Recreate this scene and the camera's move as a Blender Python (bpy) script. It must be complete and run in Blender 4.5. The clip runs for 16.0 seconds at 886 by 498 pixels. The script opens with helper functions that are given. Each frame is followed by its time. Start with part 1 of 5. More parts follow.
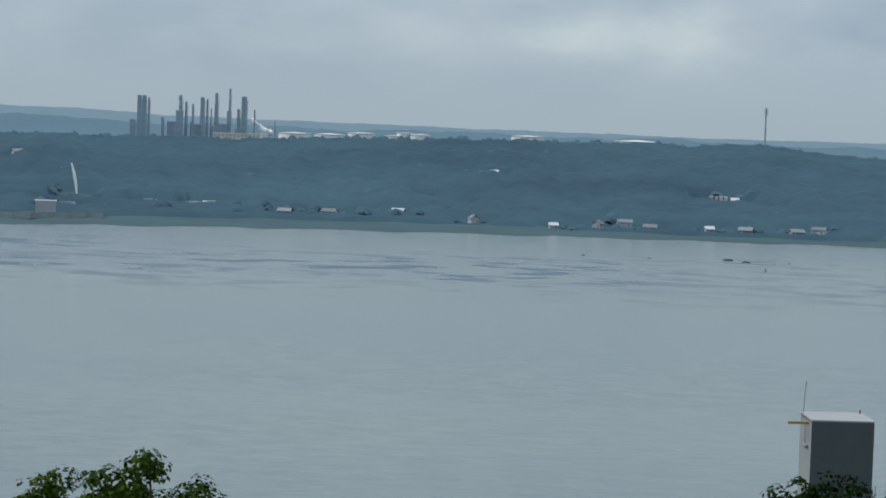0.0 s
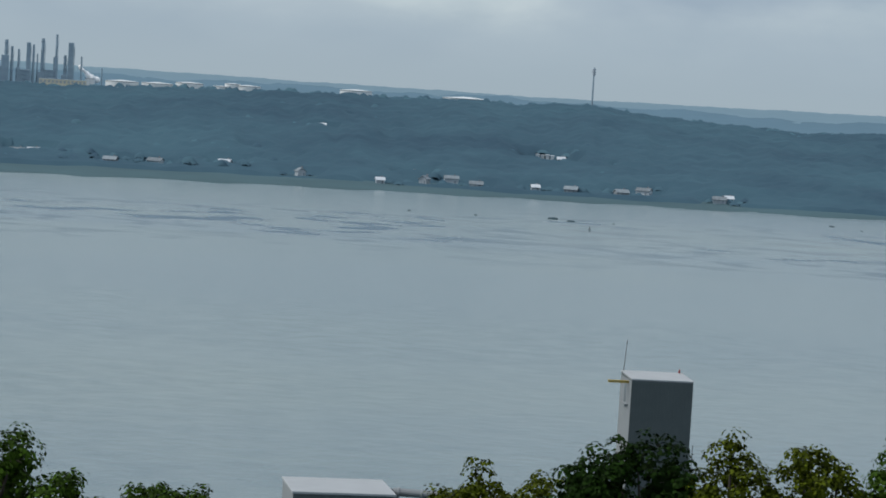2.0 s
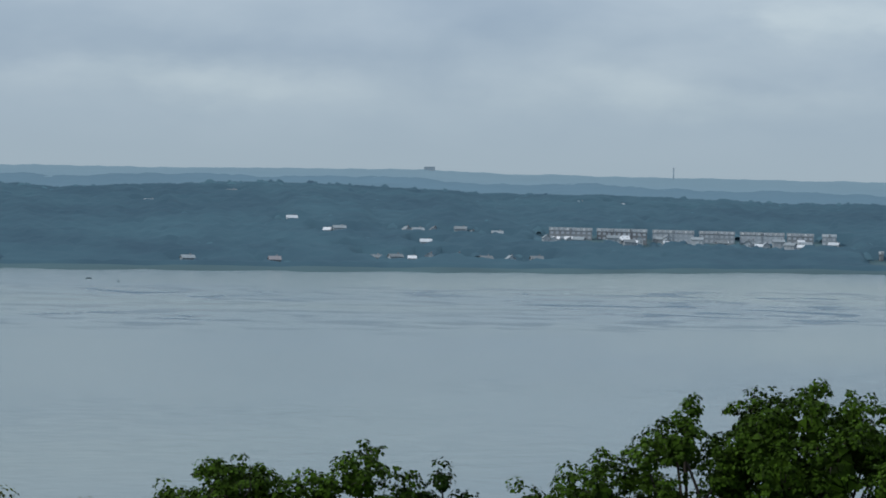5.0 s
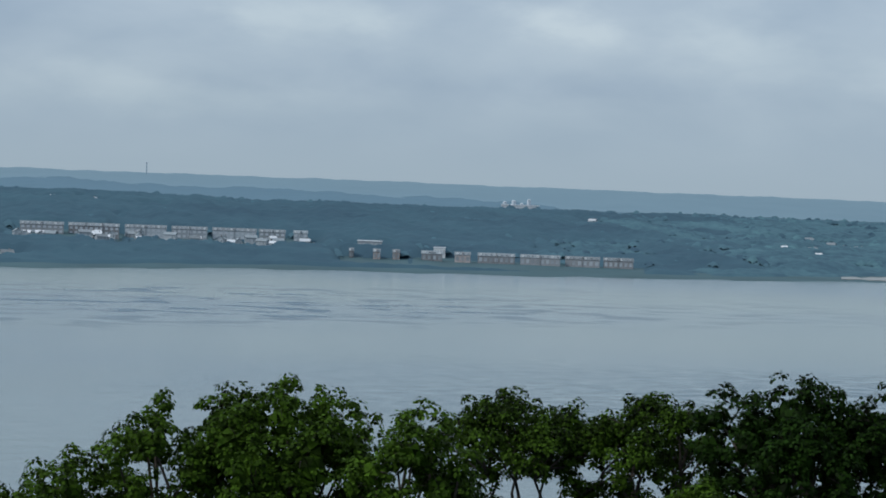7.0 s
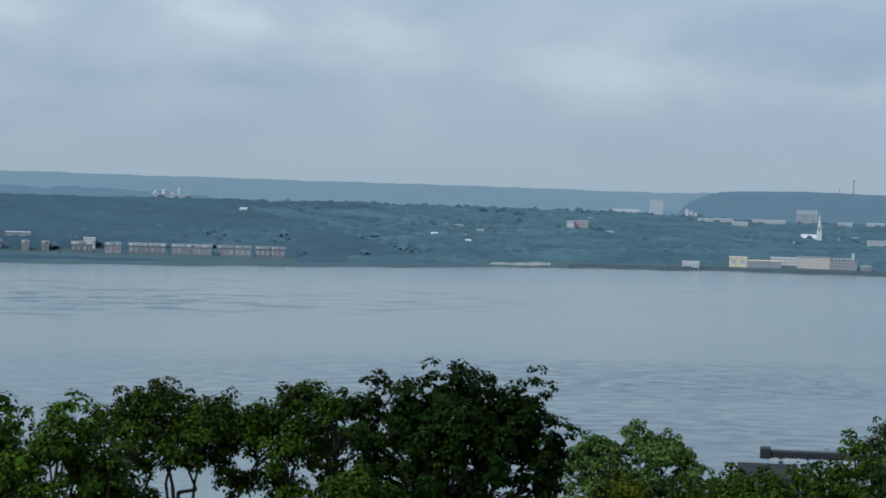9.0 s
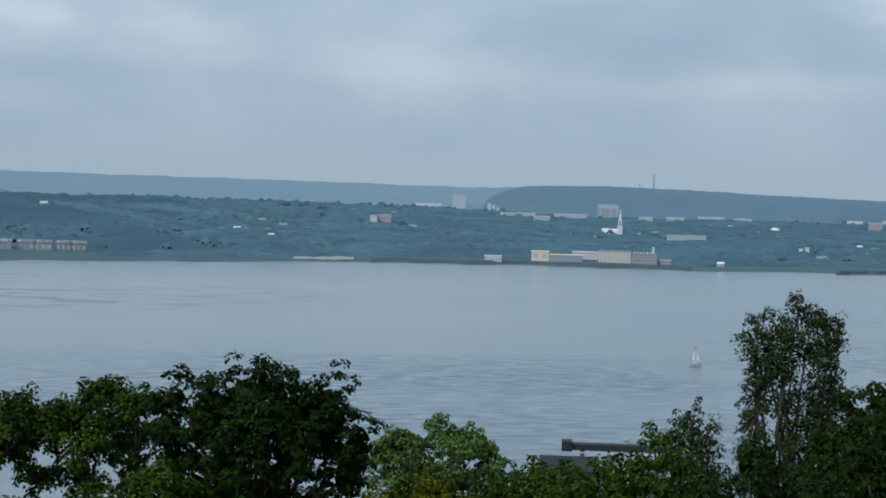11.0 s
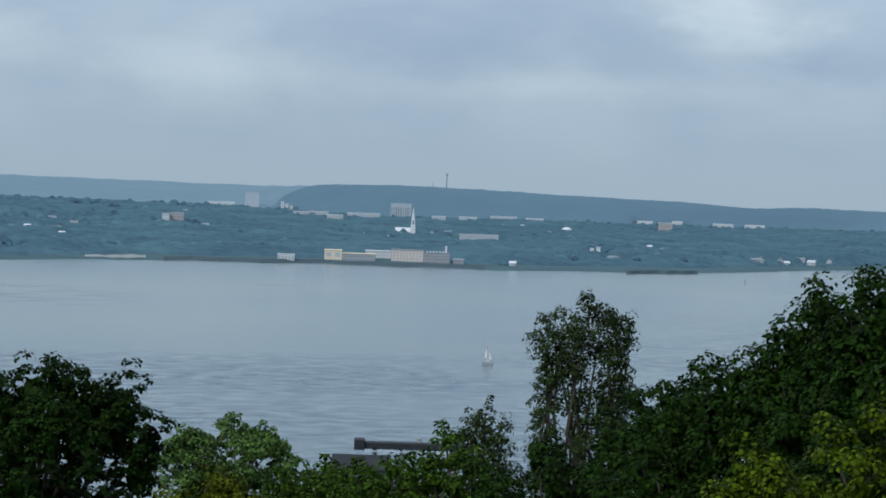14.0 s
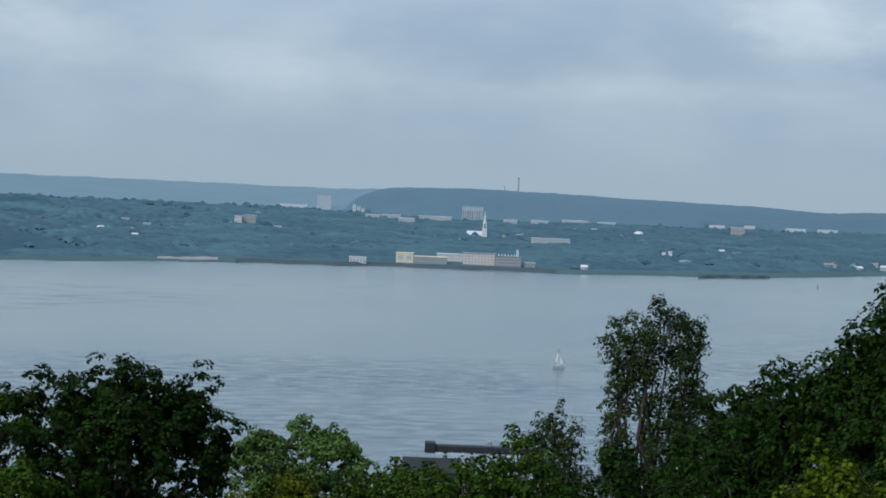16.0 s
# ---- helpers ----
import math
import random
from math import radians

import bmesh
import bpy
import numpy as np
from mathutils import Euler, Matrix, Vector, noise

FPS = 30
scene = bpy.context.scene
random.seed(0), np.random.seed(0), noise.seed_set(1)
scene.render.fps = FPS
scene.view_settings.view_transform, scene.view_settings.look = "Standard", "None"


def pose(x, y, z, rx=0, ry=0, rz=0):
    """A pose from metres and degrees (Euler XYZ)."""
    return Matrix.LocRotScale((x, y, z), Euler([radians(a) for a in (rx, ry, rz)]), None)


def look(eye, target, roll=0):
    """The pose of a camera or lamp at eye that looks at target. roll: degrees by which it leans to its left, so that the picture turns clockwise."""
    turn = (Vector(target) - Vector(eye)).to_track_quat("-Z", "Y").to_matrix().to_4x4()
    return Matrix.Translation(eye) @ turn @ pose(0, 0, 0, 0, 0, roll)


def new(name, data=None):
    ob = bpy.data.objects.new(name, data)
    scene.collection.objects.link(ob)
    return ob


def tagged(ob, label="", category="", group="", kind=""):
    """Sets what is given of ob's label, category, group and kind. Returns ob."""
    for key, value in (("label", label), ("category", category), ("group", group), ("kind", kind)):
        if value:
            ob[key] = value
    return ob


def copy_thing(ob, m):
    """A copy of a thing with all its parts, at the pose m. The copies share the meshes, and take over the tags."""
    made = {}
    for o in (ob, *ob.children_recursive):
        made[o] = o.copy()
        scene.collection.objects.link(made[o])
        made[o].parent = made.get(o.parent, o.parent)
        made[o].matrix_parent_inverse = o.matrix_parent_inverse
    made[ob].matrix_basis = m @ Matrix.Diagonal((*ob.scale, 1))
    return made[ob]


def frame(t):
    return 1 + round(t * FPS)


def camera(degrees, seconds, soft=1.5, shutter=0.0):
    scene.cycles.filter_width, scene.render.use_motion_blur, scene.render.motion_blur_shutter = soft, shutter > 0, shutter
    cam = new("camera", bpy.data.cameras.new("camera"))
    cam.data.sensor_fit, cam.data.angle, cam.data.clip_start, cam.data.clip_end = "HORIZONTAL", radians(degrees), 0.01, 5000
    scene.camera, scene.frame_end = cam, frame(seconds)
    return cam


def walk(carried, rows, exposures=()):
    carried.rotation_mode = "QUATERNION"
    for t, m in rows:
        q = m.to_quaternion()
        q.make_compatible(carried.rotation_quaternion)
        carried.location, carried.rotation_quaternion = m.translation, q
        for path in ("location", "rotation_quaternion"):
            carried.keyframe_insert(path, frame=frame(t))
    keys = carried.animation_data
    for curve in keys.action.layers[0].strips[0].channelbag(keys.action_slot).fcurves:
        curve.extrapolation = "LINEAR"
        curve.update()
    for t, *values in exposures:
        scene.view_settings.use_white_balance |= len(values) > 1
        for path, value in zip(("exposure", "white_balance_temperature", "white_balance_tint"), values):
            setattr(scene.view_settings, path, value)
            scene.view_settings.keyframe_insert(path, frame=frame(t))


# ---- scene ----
# The camera stands on a bluff 60 m over the river and pans to the right. z = 0 is the water.
EYE = 60.0
cam = camera(19.76, 16.0, soft=1.75)
# seconds, heading to the right of +y, pitch, lean
ROWS = [
    (0.0, -24.064, -2.777, 2.065),
    (0.5, -20.513, -3.793, 3.861),
    (1.0, -21.061, -3.882, 3.900),
    (1.5, -20.524, -3.887, 4.267),
    (2.0, -20.088, -3.618, 3.554),
    (2.5, -17.930, -3.332, 2.420),
    (3.0, -14.819, -2.748, 1.639),
    (3.5, -11.590, -2.922, 1.478),
    (4.0, -8.471, -2.578, 1.332),
    (4.5, -5.811, -2.133, 1.379),
    (5.0, -3.514, -1.721, 1.357),
    (5.2, -1.959, -1.712, 2.075),
    (7.3, 9.436, -1.403, 1.695),
    (7.5, 10.117, -1.224, 1.451),
    (8.0, 11.849, -1.521, 1.483),
    (8.5, 14.013, -1.776, 1.540),
    (9.0, 16.168, -1.466, 1.717),
    (9.5, 16.814, -1.471, 1.541),
    (10.0, 18.422, -1.772, 1.800),
    (10.2, 19.607, -1.701, 1.928),
    (12.3, 21.446, -1.317, 1.893),
    (12.5, 22.034, -1.327, 2.081),
    (13.0, 23.356, -1.427, 2.226),
    (13.5, 24.280, -1.517, 2.138),
    (14.0, 25.262, -1.333, 2.112),
    (14.5, 25.848, -1.408, 1.989),
    (15.0, 25.182, -1.531, 1.969),
    (15.5, 24.607, -1.328, 2.074),
    (16.0, 23.650, -1.319, 2.341),
]
walk(cam, [(t, pose(0, 0, EYE, 0, 0, -yaw) @ pose(0, 0, 0, 90 + pitch) @ pose(0, 0, 0, 0, 0, lean)) for t, yaw, pitch, lean in ROWS],
     exposures=[(0.0, 0.05, 6500, 10), (0.5, -0.04, 6500, 10), (1.0, 0.03, 6490, 10), (3.5, 0.03, 6400, 10), (7.5, 0.0, 6200, 10), (10.0, 0.05, 6080, 10), (16.0, 0.05, 6050, 10)])


# ---- light: a bright overcast sky with a veiled sun ----
SUN_AZ, SUN_EL = -112.0, 42.0


def build_world():
    world = bpy.data.worlds.new("overcast_sky")
    scene.world = world
    world.use_nodes = True
    nt = world.node_tree
    nt.nodes.clear()
    add, link = nt.nodes.new, nt.links.new
    out, bg = add("ShaderNodeOutputWorld"), add("ShaderNodeBackground")
    sky = add("ShaderNodeTexSky")
    sky.sky_type, sky.sun_disc = "NISHITA", False
    sky.sun_elevation, sky.sun_rotation = radians(SUN_EL), radians(SUN_AZ)
    coord, sep = add("ShaderNodeTexCoord"), add("ShaderNodeSeparateXYZ")
    link(coord.outputs["Generated"], sep.inputs[0])
    # cloud deck: grey-blue at the horizon, brighter overhead
    deck = add("ShaderNodeValToRGB")
    link(sep.outputs["Z"], deck.inputs[0])
    stops = [(0.0, (0.365, 0.455, 0.52)), (0.02, (0.36, 0.455, 0.535)), (0.07, (0.40, 0.495, 0.585)), (0.25, (0.55, 0.635, 0.72)), (1.0, (0.85, 0.93, 1.02))]
    while len(deck.color_ramp.elements) < len(stops):
        deck.color_ramp.elements.new(0.5)
    for e, (p, c) in zip(deck.color_ramp.elements, stops):
        e.position, e.color = p, (*c, 1)
    # long flat cloud streaks
    stretch = add("ShaderNodeVectorMath")
    stretch.operation = "MULTIPLY"
    stretch.inputs[1].default_value = (1, 1, 2.4)
    link(coord.outputs["Generated"], stretch.inputs[0])
    big = add("ShaderNodeTexNoise")
    big.inputs["Scale"].default_value, big.inputs["Detail"].default_value, big.inputs["Roughness"].default_value = 13.0, 4.0, 0.5
    big.inputs["Distortion"].default_value = 0.15
    link(stretch.outputs[0], big.inputs["Vector"])
    # loose variation of the deck; it fades out in the murk at the horizon
    shade = add("ShaderNodeValToRGB")
    link(big.outputs[0], shade.inputs[0])
    shade.color_ramp.elements[0].position, shade.color_ramp.elements[0].color = 0.36, (0.455, 0.462, 0.475, 1)
    shade.color_ramp.elements[1].position, shade.color_ramp.elements[1].color = 0.68, (0.565, 0.548, 0.535, 1)
    fade = add("ShaderNodeMapRange")
    fade.inputs[1].default_value, fade.inputs[2].default_value = 0.004, 0.035
    link(sep.outputs["Z"], fade.inputs[0])
    amount = add("ShaderNodeMix")
    amount.data_type = "RGBA"
    amount.inputs["A"].default_value = (0.5, 0.5, 0.5, 1)
    link(fade.outputs[0], amount.inputs["Factor"])
    link(shade.outputs[0], amount.inputs["B"])

    # the cloud banks over the far shore: heading, elevation, half width, half height (degrees), thin (+) or thick (-)
    banks = [(-27, 2.0, 3.0, 0.5, 0.135), (-20.5, 2.3, 2.4, 0.6, 0.297), (-14, 2.4, 2.4, 0.45, -0.084), (-9.0, 1.9, 3.2, 0.4, 0.176),
             (-6.2, 2.8, 2.4, 0.5, -0.09), (-3.5, 3.7, 3.0, 0.5, -0.072), (1.2, 1.9, 3.2, 0.45, 0.162), (5.2, 3.6, 1.8, 0.6, 0.27),
             (6.5, 2.4, 2.5, 0.35, -0.06), (10.5, 3.8, 1.0, 0.5, 0.203), (11.5, 2.2, 3.2, 0.38, -0.078), (14.8, 3.5, 1.9, 0.8, 0.2),
             (19.6, 2.5, 2.2, 0.8, 0.189), (24.2, 3.5, 3.6, 0.5, -0.09), (28.5, 2.4, 3.4, 0.35, 0.135), (32.0, 4.0, 1.3, 0.7, 0.3),
             (34.6, 3.1, 1.2, 0.5, -0.09)]

    def calc(op, p, q=None, r=None):
        n = add("ShaderNodeMath")
        n.operation = op
        for k, x in enumerate((p, q, r)):
            if isinstance(x, (int, float)):
                n.inputs[k].default_value = x
            elif x is not None:
                link(x, n.inputs[k])
        return n.outputs[0]

    azimuth = calc("MULTIPLY", calc("ARCTAN2", sep.outputs["X"], sep.outputs["Y"]), 57.2958)
    height = calc("MULTIPLY", calc("ARCSINE", sep.outputs["Z"]), 57.2958)
    place = add("ShaderNodeCombineXYZ")
    link(azimuth, place.inputs[0])
    link(height, place.inputs[1])
    # ragged edges: the place is shifted by a noise that is wider than it is high
    rag, push = add("ShaderNodeTexNoise"), add("ShaderNodeVectorMath")
    rag.inputs["Scale"].default_value, rag.inputs["Detail"].default_value, rag.inputs["Roughness"].default_value = 17.0, 5.0, 0.58
    link(stretch.outputs[0], rag.inputs["Vector"])
    push.operation = "MULTIPLY_ADD"
    push.inputs[1].default_value = (7.0, 1.6, 0.0)
    link(rag.outputs["Color"], push.inputs[0])
    shifted = add("ShaderNodeVectorMath")
    shifted.inputs[1].default_value = (-3.5, -0.8, 0.0)
    link(place.outputs[0], push.inputs[2])
    link(push.outputs[0], shifted.inputs[0])
    total = 0.0
    for ba, be, du, dv, amp in banks:
        near, square = add("ShaderNodeVectorMath"), add("ShaderNodeVectorMath")
        near.operation, square.operation = "MULTIPLY_ADD", "DOT_PRODUCT"
        near.inputs[1].default_value, near.inputs[2].default_value = (1 / du, 1 / dv, 0), (-ba / du, -be / dv, 0)
        link(shifted.outputs[0], near.inputs[0])
        link(near.outputs[0], square.inputs[0])
        link(near.outputs[0], square.inputs[1])
        total = calc("MULTIPLY_ADD", calc("POWER", 0.37, square.outputs["Value"]), amp, total)
    # thin cloud lets through a warmer white
    bank = add("ShaderNodeCombineXYZ")
    for k, warm in enumerate((1.25, 1.0, 0.62)):
        link(calc("MULTIPLY_ADD", total, warm, 1.0), bank.inputs[k])
    decked = add("ShaderNodeVectorMath")
    decked.operation = "MULTIPLY"
    link(deck.outputs[0], decked.inputs[0])
    link(bank.outputs[0], decked.inputs[1])
    tinted = add("ShaderNodeVectorMath")
    tinted.operation = "MULTIPLY"
    link(decked.outputs[0], tinted.inputs[0])
    link(amount.outputs["Result"], tinted.inputs[1])
    lit = add("ShaderNodeVectorMath")
    lit.operation = "SCALE"
    lit.inputs["Scale"].default_value = 2.0
    link(tinted.outputs[0], lit.inputs[0])
    thin = add("ShaderNodeVectorMath")
    thin.operation = "SCALE"
    thin.inputs["Scale"].default_value = 0.07
    link(sky.outputs[0], thin.inputs[0])
    mix = add("ShaderNodeMix")
    mix.data_type = "RGBA"
    mix.inputs["Factor"].default_value = 0.9
    link(thin.outputs[0], mix.inputs["A"])
    link(lit.outputs[0], mix.inputs["B"])
    link(mix.outputs["Result"], bg.inputs[0])
    bg.inputs[1].default_value = 1.0
    link(bg.outputs[0], out.inputs[0])


build_world()
sun = new("sun", bpy.data.lights.new("sun", "SUN"))
sun.data.energy, sun.data.angle, sun.data.color = 2.2, radians(10), (1.0, 0.95, 0.87)
sa, se = radians(SUN_AZ), radians(SUN_EL)
sun.matrix_world = look((math.sin(sa) * math.cos(se) * 500, math.cos(sa) * math.cos(se) * 500, math.sin(se) * 500), (0, 0, 0))


# ---- materials ----
def material(name, colour, rough=0.6, metal=0.0, vary=0.25, grain=8.0, bump=0.0, island=0.0, piece=0.0, spec=0.5, sheen=0.0, tint=None, through_light=0.0, coarse=0.35, lift=0.0):
    """A surface with two scales of variation: broad stains (coarse) and fine grain, and optional steps between islands or pieces."""
    m = bpy.data.materials.new(name)
    m.use_nodes = True
    nt = m.node_tree
    add, link = nt.nodes.new, nt.links.new
    b = nt.nodes["Principled BSDF"]
    coord = add("ShaderNodeTexCoord")
    fine, broad = add("ShaderNodeTexNoise"), add("ShaderNodeTexNoise")
    fine.inputs["Scale"].default_value, fine.inputs["Detail"].default_value = grain, 5.0
    broad.inputs["Scale"].default_value, broad.inputs["Detail"].default_value = grain * 0.13, 3.0
    for n in (fine, broad):
        link(coord.outputs["Object"], n.inputs["Vector"])
    both = add("ShaderNodeMath")
    both.operation = "MULTIPLY_ADD"
    both.inputs[1].default_value = 1 - coarse
    link(fine.outputs[0], both.inputs[0])
    part_b = add("ShaderNodeMath")
    part_b.operation = "MULTIPLY"
    part_b.inputs[1].default_value = coarse
    link(broad.outputs[0], part_b.inputs[0])
    link(part_b.outputs[0], both.inputs[2])
    last = both.outputs[0]
    for amount, source in ((island, "Geometry"), (piece, "ObjectInfo")):
        if amount:
            n = add("ShaderNodeNewGeometry" if source == "Geometry" else "ShaderNodeObjectInfo")
            step = add("ShaderNodeMath")
            step.operation = "MULTIPLY_ADD"
            step.inputs[1].default_value = amount
            link(n.outputs["Random Per Island" if source == "Geometry" else "Random"], step.inputs[0])
            shift = add("ShaderNodeMath")
            shift.inputs[1].default_value = -amount / 2
            link(last, shift.inputs[0])
            link(shift.outputs[0], step.inputs[2])
            last = step.outputs[0]
    ramp = add("ShaderNodeValToRGB")
    link(last, ramp.inputs[0])
    c = np.array(colour)
    t = np.array(tint) if tint is not None else c * (1 + vary)
    ramp.color_ramp.elements[0].position, ramp.color_ramp.elements[0].color = 0.28, (*np.clip(c * (1 - vary), 0, 1), 1)
    ramp.color_ramp.elements[1].position, ramp.color_ramp.elements[1].color = 0.74, (*np.clip(t, 0, 1), 1)
    link(ramp.outputs[0], b.inputs["Base Color"])
    b.inputs["Roughness"].default_value, b.inputs["Metallic"].default_value = rough, metal
    b.inputs["Specular IOR Level"].default_value = spec
    # a blue-tinted sheen stands in for haze over far woods
    if sheen:
        b.inputs["Sheen Weight"].default_value, b.inputs["Sheen Roughness"].default_value = sheen, 0.6
        b.inputs["Sheen Tint"].default_value = (0.62, 0.85, 1.0, 1)
    if bump:
        n = add("ShaderNodeBump")
        n.inputs["Strength"].default_value, n.inputs["Distance"].default_value = bump, 0.4 / grain
        link(fine.outputs[0], n.inputs["Height"])
        link(n.outputs[0], b.inputs["Normal"])
    if lift:
        # normals bent upwards flatten the shading, in place of the haze's low contrast
        geo, keep, norm = add("ShaderNodeNewGeometry"), add("ShaderNodeVectorMath"), add("ShaderNodeVectorMath")
        keep.operation, norm.operation = "MULTIPLY_ADD", "NORMALIZE"
        keep.inputs[1].default_value, keep.inputs[2].default_value = (1 - lift,) * 3, (0, 0, lift)
        link(geo.outputs["Normal"], keep.inputs[0])
        link(keep.outputs[0], norm.inputs[0])
        link(norm.outputs[0], b.inputs["Normal"])
    if through_light:
        leaf, mix = add("ShaderNodeBsdfTranslucent"), add("ShaderNodeMixShader")
        link(ramp.outputs[0], leaf.inputs[0])
        mix.inputs[0].default_value = through_light
        link(b.outputs[0], mix.inputs[1])
        link(leaf.outputs[0], mix.inputs[2])
        link(mix.outputs[0], nt.nodes["Material Output"].inputs[0])
    return m


def water_material():
    """Silty river water: fine ripples all over, with calmer slicks and gusted patches."""
    m = bpy.data.materials.new("river_water")
    m.use_nodes = True
    nt = m.node_tree
    add, link = nt.nodes.new, nt.links.new
    b = nt.nodes["Principled BSDF"]
    b.inputs["IOR"].default_value = 1.33
    geo = add("ShaderNodeNewGeometry")
    turn = add("ShaderNodeMapping")
    turn.inputs["Rotation"].default_value = (0, 0, radians(-20))
    turn.inputs["Scale"].default_value = (0.75, 1.0, 1.0)
    link(geo.outputs["Position"], turn.inputs[0])

    def noise_node(scale, detail, vector, distort=0.0):
        n = add("ShaderNodeTexNoise")
        n.inputs["Scale"].default_value, n.inputs["Detail"].default_value, n.inputs["Distortion"].default_value = scale, detail, distort
        link(vector, n.inputs["Vector"])
        return n.outputs[0]

    patches = noise_node(0.0045, 2.0, turn.outputs[0], 0.5)
    streaks = noise_node(0.042, 3.0, turn.outputs[0], 0.2)
    ripples = noise_node(0.3, 4.0, geo.outputs["Position"])

    def ramp(value, lo, hi, out_lo, out_hi):
        n = add("ShaderNodeMapRange")
        for k, x in enumerate((lo, hi, out_lo, out_hi)):
            n.inputs[k + 1].default_value = x
        link(value, n.inputs[0])
        return n.outputs[0]

    def times(p, q):
        n = add("ShaderNodeMath")
        n.operation = "MULTIPLY"
        link(p, n.inputs[0])
        link(q, n.inputs[1])
        return n.outputs[0]

    # silt plumes
    silt = add("ShaderNodeValToRGB")
    link(noise_node(0.0025, 4.0, turn.outputs[0], 0.8), silt.inputs[0])
    silt.color_ramp.elements[0].position, silt.color_ramp.elements[0].color = 0.35, (0.086, 0.135, 0.155, 1)
    silt.color_ramp.elements[1].position, silt.color_ramp.elements[1].color = 0.65, (0.138, 0.183, 0.166, 1)
    # wind bands set to fit the view: off the far shore, and downstream on the near half
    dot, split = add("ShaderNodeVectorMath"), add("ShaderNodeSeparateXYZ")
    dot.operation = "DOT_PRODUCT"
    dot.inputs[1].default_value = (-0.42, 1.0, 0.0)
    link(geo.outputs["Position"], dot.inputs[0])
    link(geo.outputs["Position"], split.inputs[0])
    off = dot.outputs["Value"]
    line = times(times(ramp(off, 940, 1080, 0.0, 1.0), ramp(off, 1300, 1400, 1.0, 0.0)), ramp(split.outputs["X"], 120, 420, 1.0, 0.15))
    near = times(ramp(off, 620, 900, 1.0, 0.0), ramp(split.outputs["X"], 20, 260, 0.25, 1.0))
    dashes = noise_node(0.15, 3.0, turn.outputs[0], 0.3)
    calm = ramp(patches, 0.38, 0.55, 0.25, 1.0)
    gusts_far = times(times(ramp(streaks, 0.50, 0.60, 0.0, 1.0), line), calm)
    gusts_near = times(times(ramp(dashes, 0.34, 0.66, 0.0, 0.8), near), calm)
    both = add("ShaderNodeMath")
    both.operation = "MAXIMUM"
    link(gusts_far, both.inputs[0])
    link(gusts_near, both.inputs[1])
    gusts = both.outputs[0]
    link(ramp(gusts, 0.0, 1.0, 0.18, 0.3), b.inputs["Roughness"])
    less = add("ShaderNodeMath")
    less.operation = "SUBTRACT"
    link(ramp(gusts_far, 0.0, 1.0, 0.5, 0.32), less.inputs[0])
    link(ramp(gusts_near, 0.0, 1.0, 0.0, 0.24), less.inputs[1])
    link(less.outputs[0], b.inputs["Specular IOR Level"])
    # the weaker reflection of ruffled water is painted in as a darker, bluer base colour
    gust_tint = add("ShaderNodeMix")
    gust_tint.data_type = "RGBA"
    gust_tint.inputs["B"].default_value = (0.014, 0.062, 0.105, 1)
    link(silt.outputs[0], gust_tint.inputs["A"])
    link(gusts, gust_tint.inputs["Factor"])
    link(gust_tint.outputs["Result"], b.inputs["Base Color"])
    b1, b2, b3 = add("ShaderNodeBump"), add("ShaderNodeBump"), add("ShaderNodeBump")
    b3.inputs["Distance"].default_value = 1.3
    link(ramp(gusts, 0.0, 1.0, 0.12, 0.42), b3.inputs["Strength"])
    link(dashes, b3.inputs["Height"])
    link(b3.outputs[0], b1.inputs["Normal"])
    b1.inputs["Strength"].default_value, b1.inputs["Distance"].default_value = 0.32, 0.4
    link(streaks, b1.inputs["Height"])
    b2.inputs["Distance"].default_value = 0.8
    link(ramp(gusts, 0.0, 1.0, 0.12, 0.9), b2.inputs["Strength"])
    link(ripples, b2.inputs["Height"])
    link(b1.outputs[0], b2.inputs["Normal"])
    link(b2.outputs[0], b.inputs["Normal"])
    return m


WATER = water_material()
# ground and far woods: the air's blue haze is mixed into the base colours
GRASS = material("hazed_grass_and_scrub", (0.046, 0.092, 0.108), 0.9, vary=0.22, grain=0.02, spec=0.2)
FAR_WOOD = material("hazed_forest_canopy", (0.050, 0.095, 0.137), 0.9, vary=0.26, grain=0.045, spec=0.02, lift=0.9, coarse=0.6, tint=(0.061, 0.121, 0.155))
CROWN_WOOD = material("hazed_forest_leaves", (0.061, 0.113, 0.160), 0.9, vary=0.22, grain=0.12, island=0.3, spec=0.02, lift=0.86, coarse=0.7, tint=(0.075, 0.145, 0.182))
TOWN_WOOD = material("hazed_town_trees", (0.055, 0.108, 0.156), 0.9, vary=0.32, grain=0.1, island=0.4, spec=0.02, lift=0.84, coarse=0.5, tint=(0.088, 0.174, 0.204))
PLAIN_WOOD = material("hazed_plain_woods", (0.088, 0.155, 0.205), 0.9, vary=0.1, grain=0.015, island=0.12, sheen=0.05, spec=0.05, lift=0.95, coarse=0.7)
RIDGE_WOOD = material("glowing_haze_ridge", (0.09, 0.12, 0.13), 0.9, vary=0.1, grain=0.01, island=0.08, spec=0.1, lift=0.85)
# the farthest ridge is a backdrop; its emission stands in for the hazy air before it
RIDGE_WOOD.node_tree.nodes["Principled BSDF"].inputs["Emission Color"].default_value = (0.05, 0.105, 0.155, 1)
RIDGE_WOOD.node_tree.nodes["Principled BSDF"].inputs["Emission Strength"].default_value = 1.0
BARK = material("grey_brown_bark", (0.05, 0.043, 0.036), 0.9, vary=0.35, grain=6, bump=0.6, spec=0.2)
PALE_BARK = material("pale_birch_bark", (0.13, 0.13, 0.12), 0.8, vary=0.4, grain=5, bump=0.3, spec=0.2)


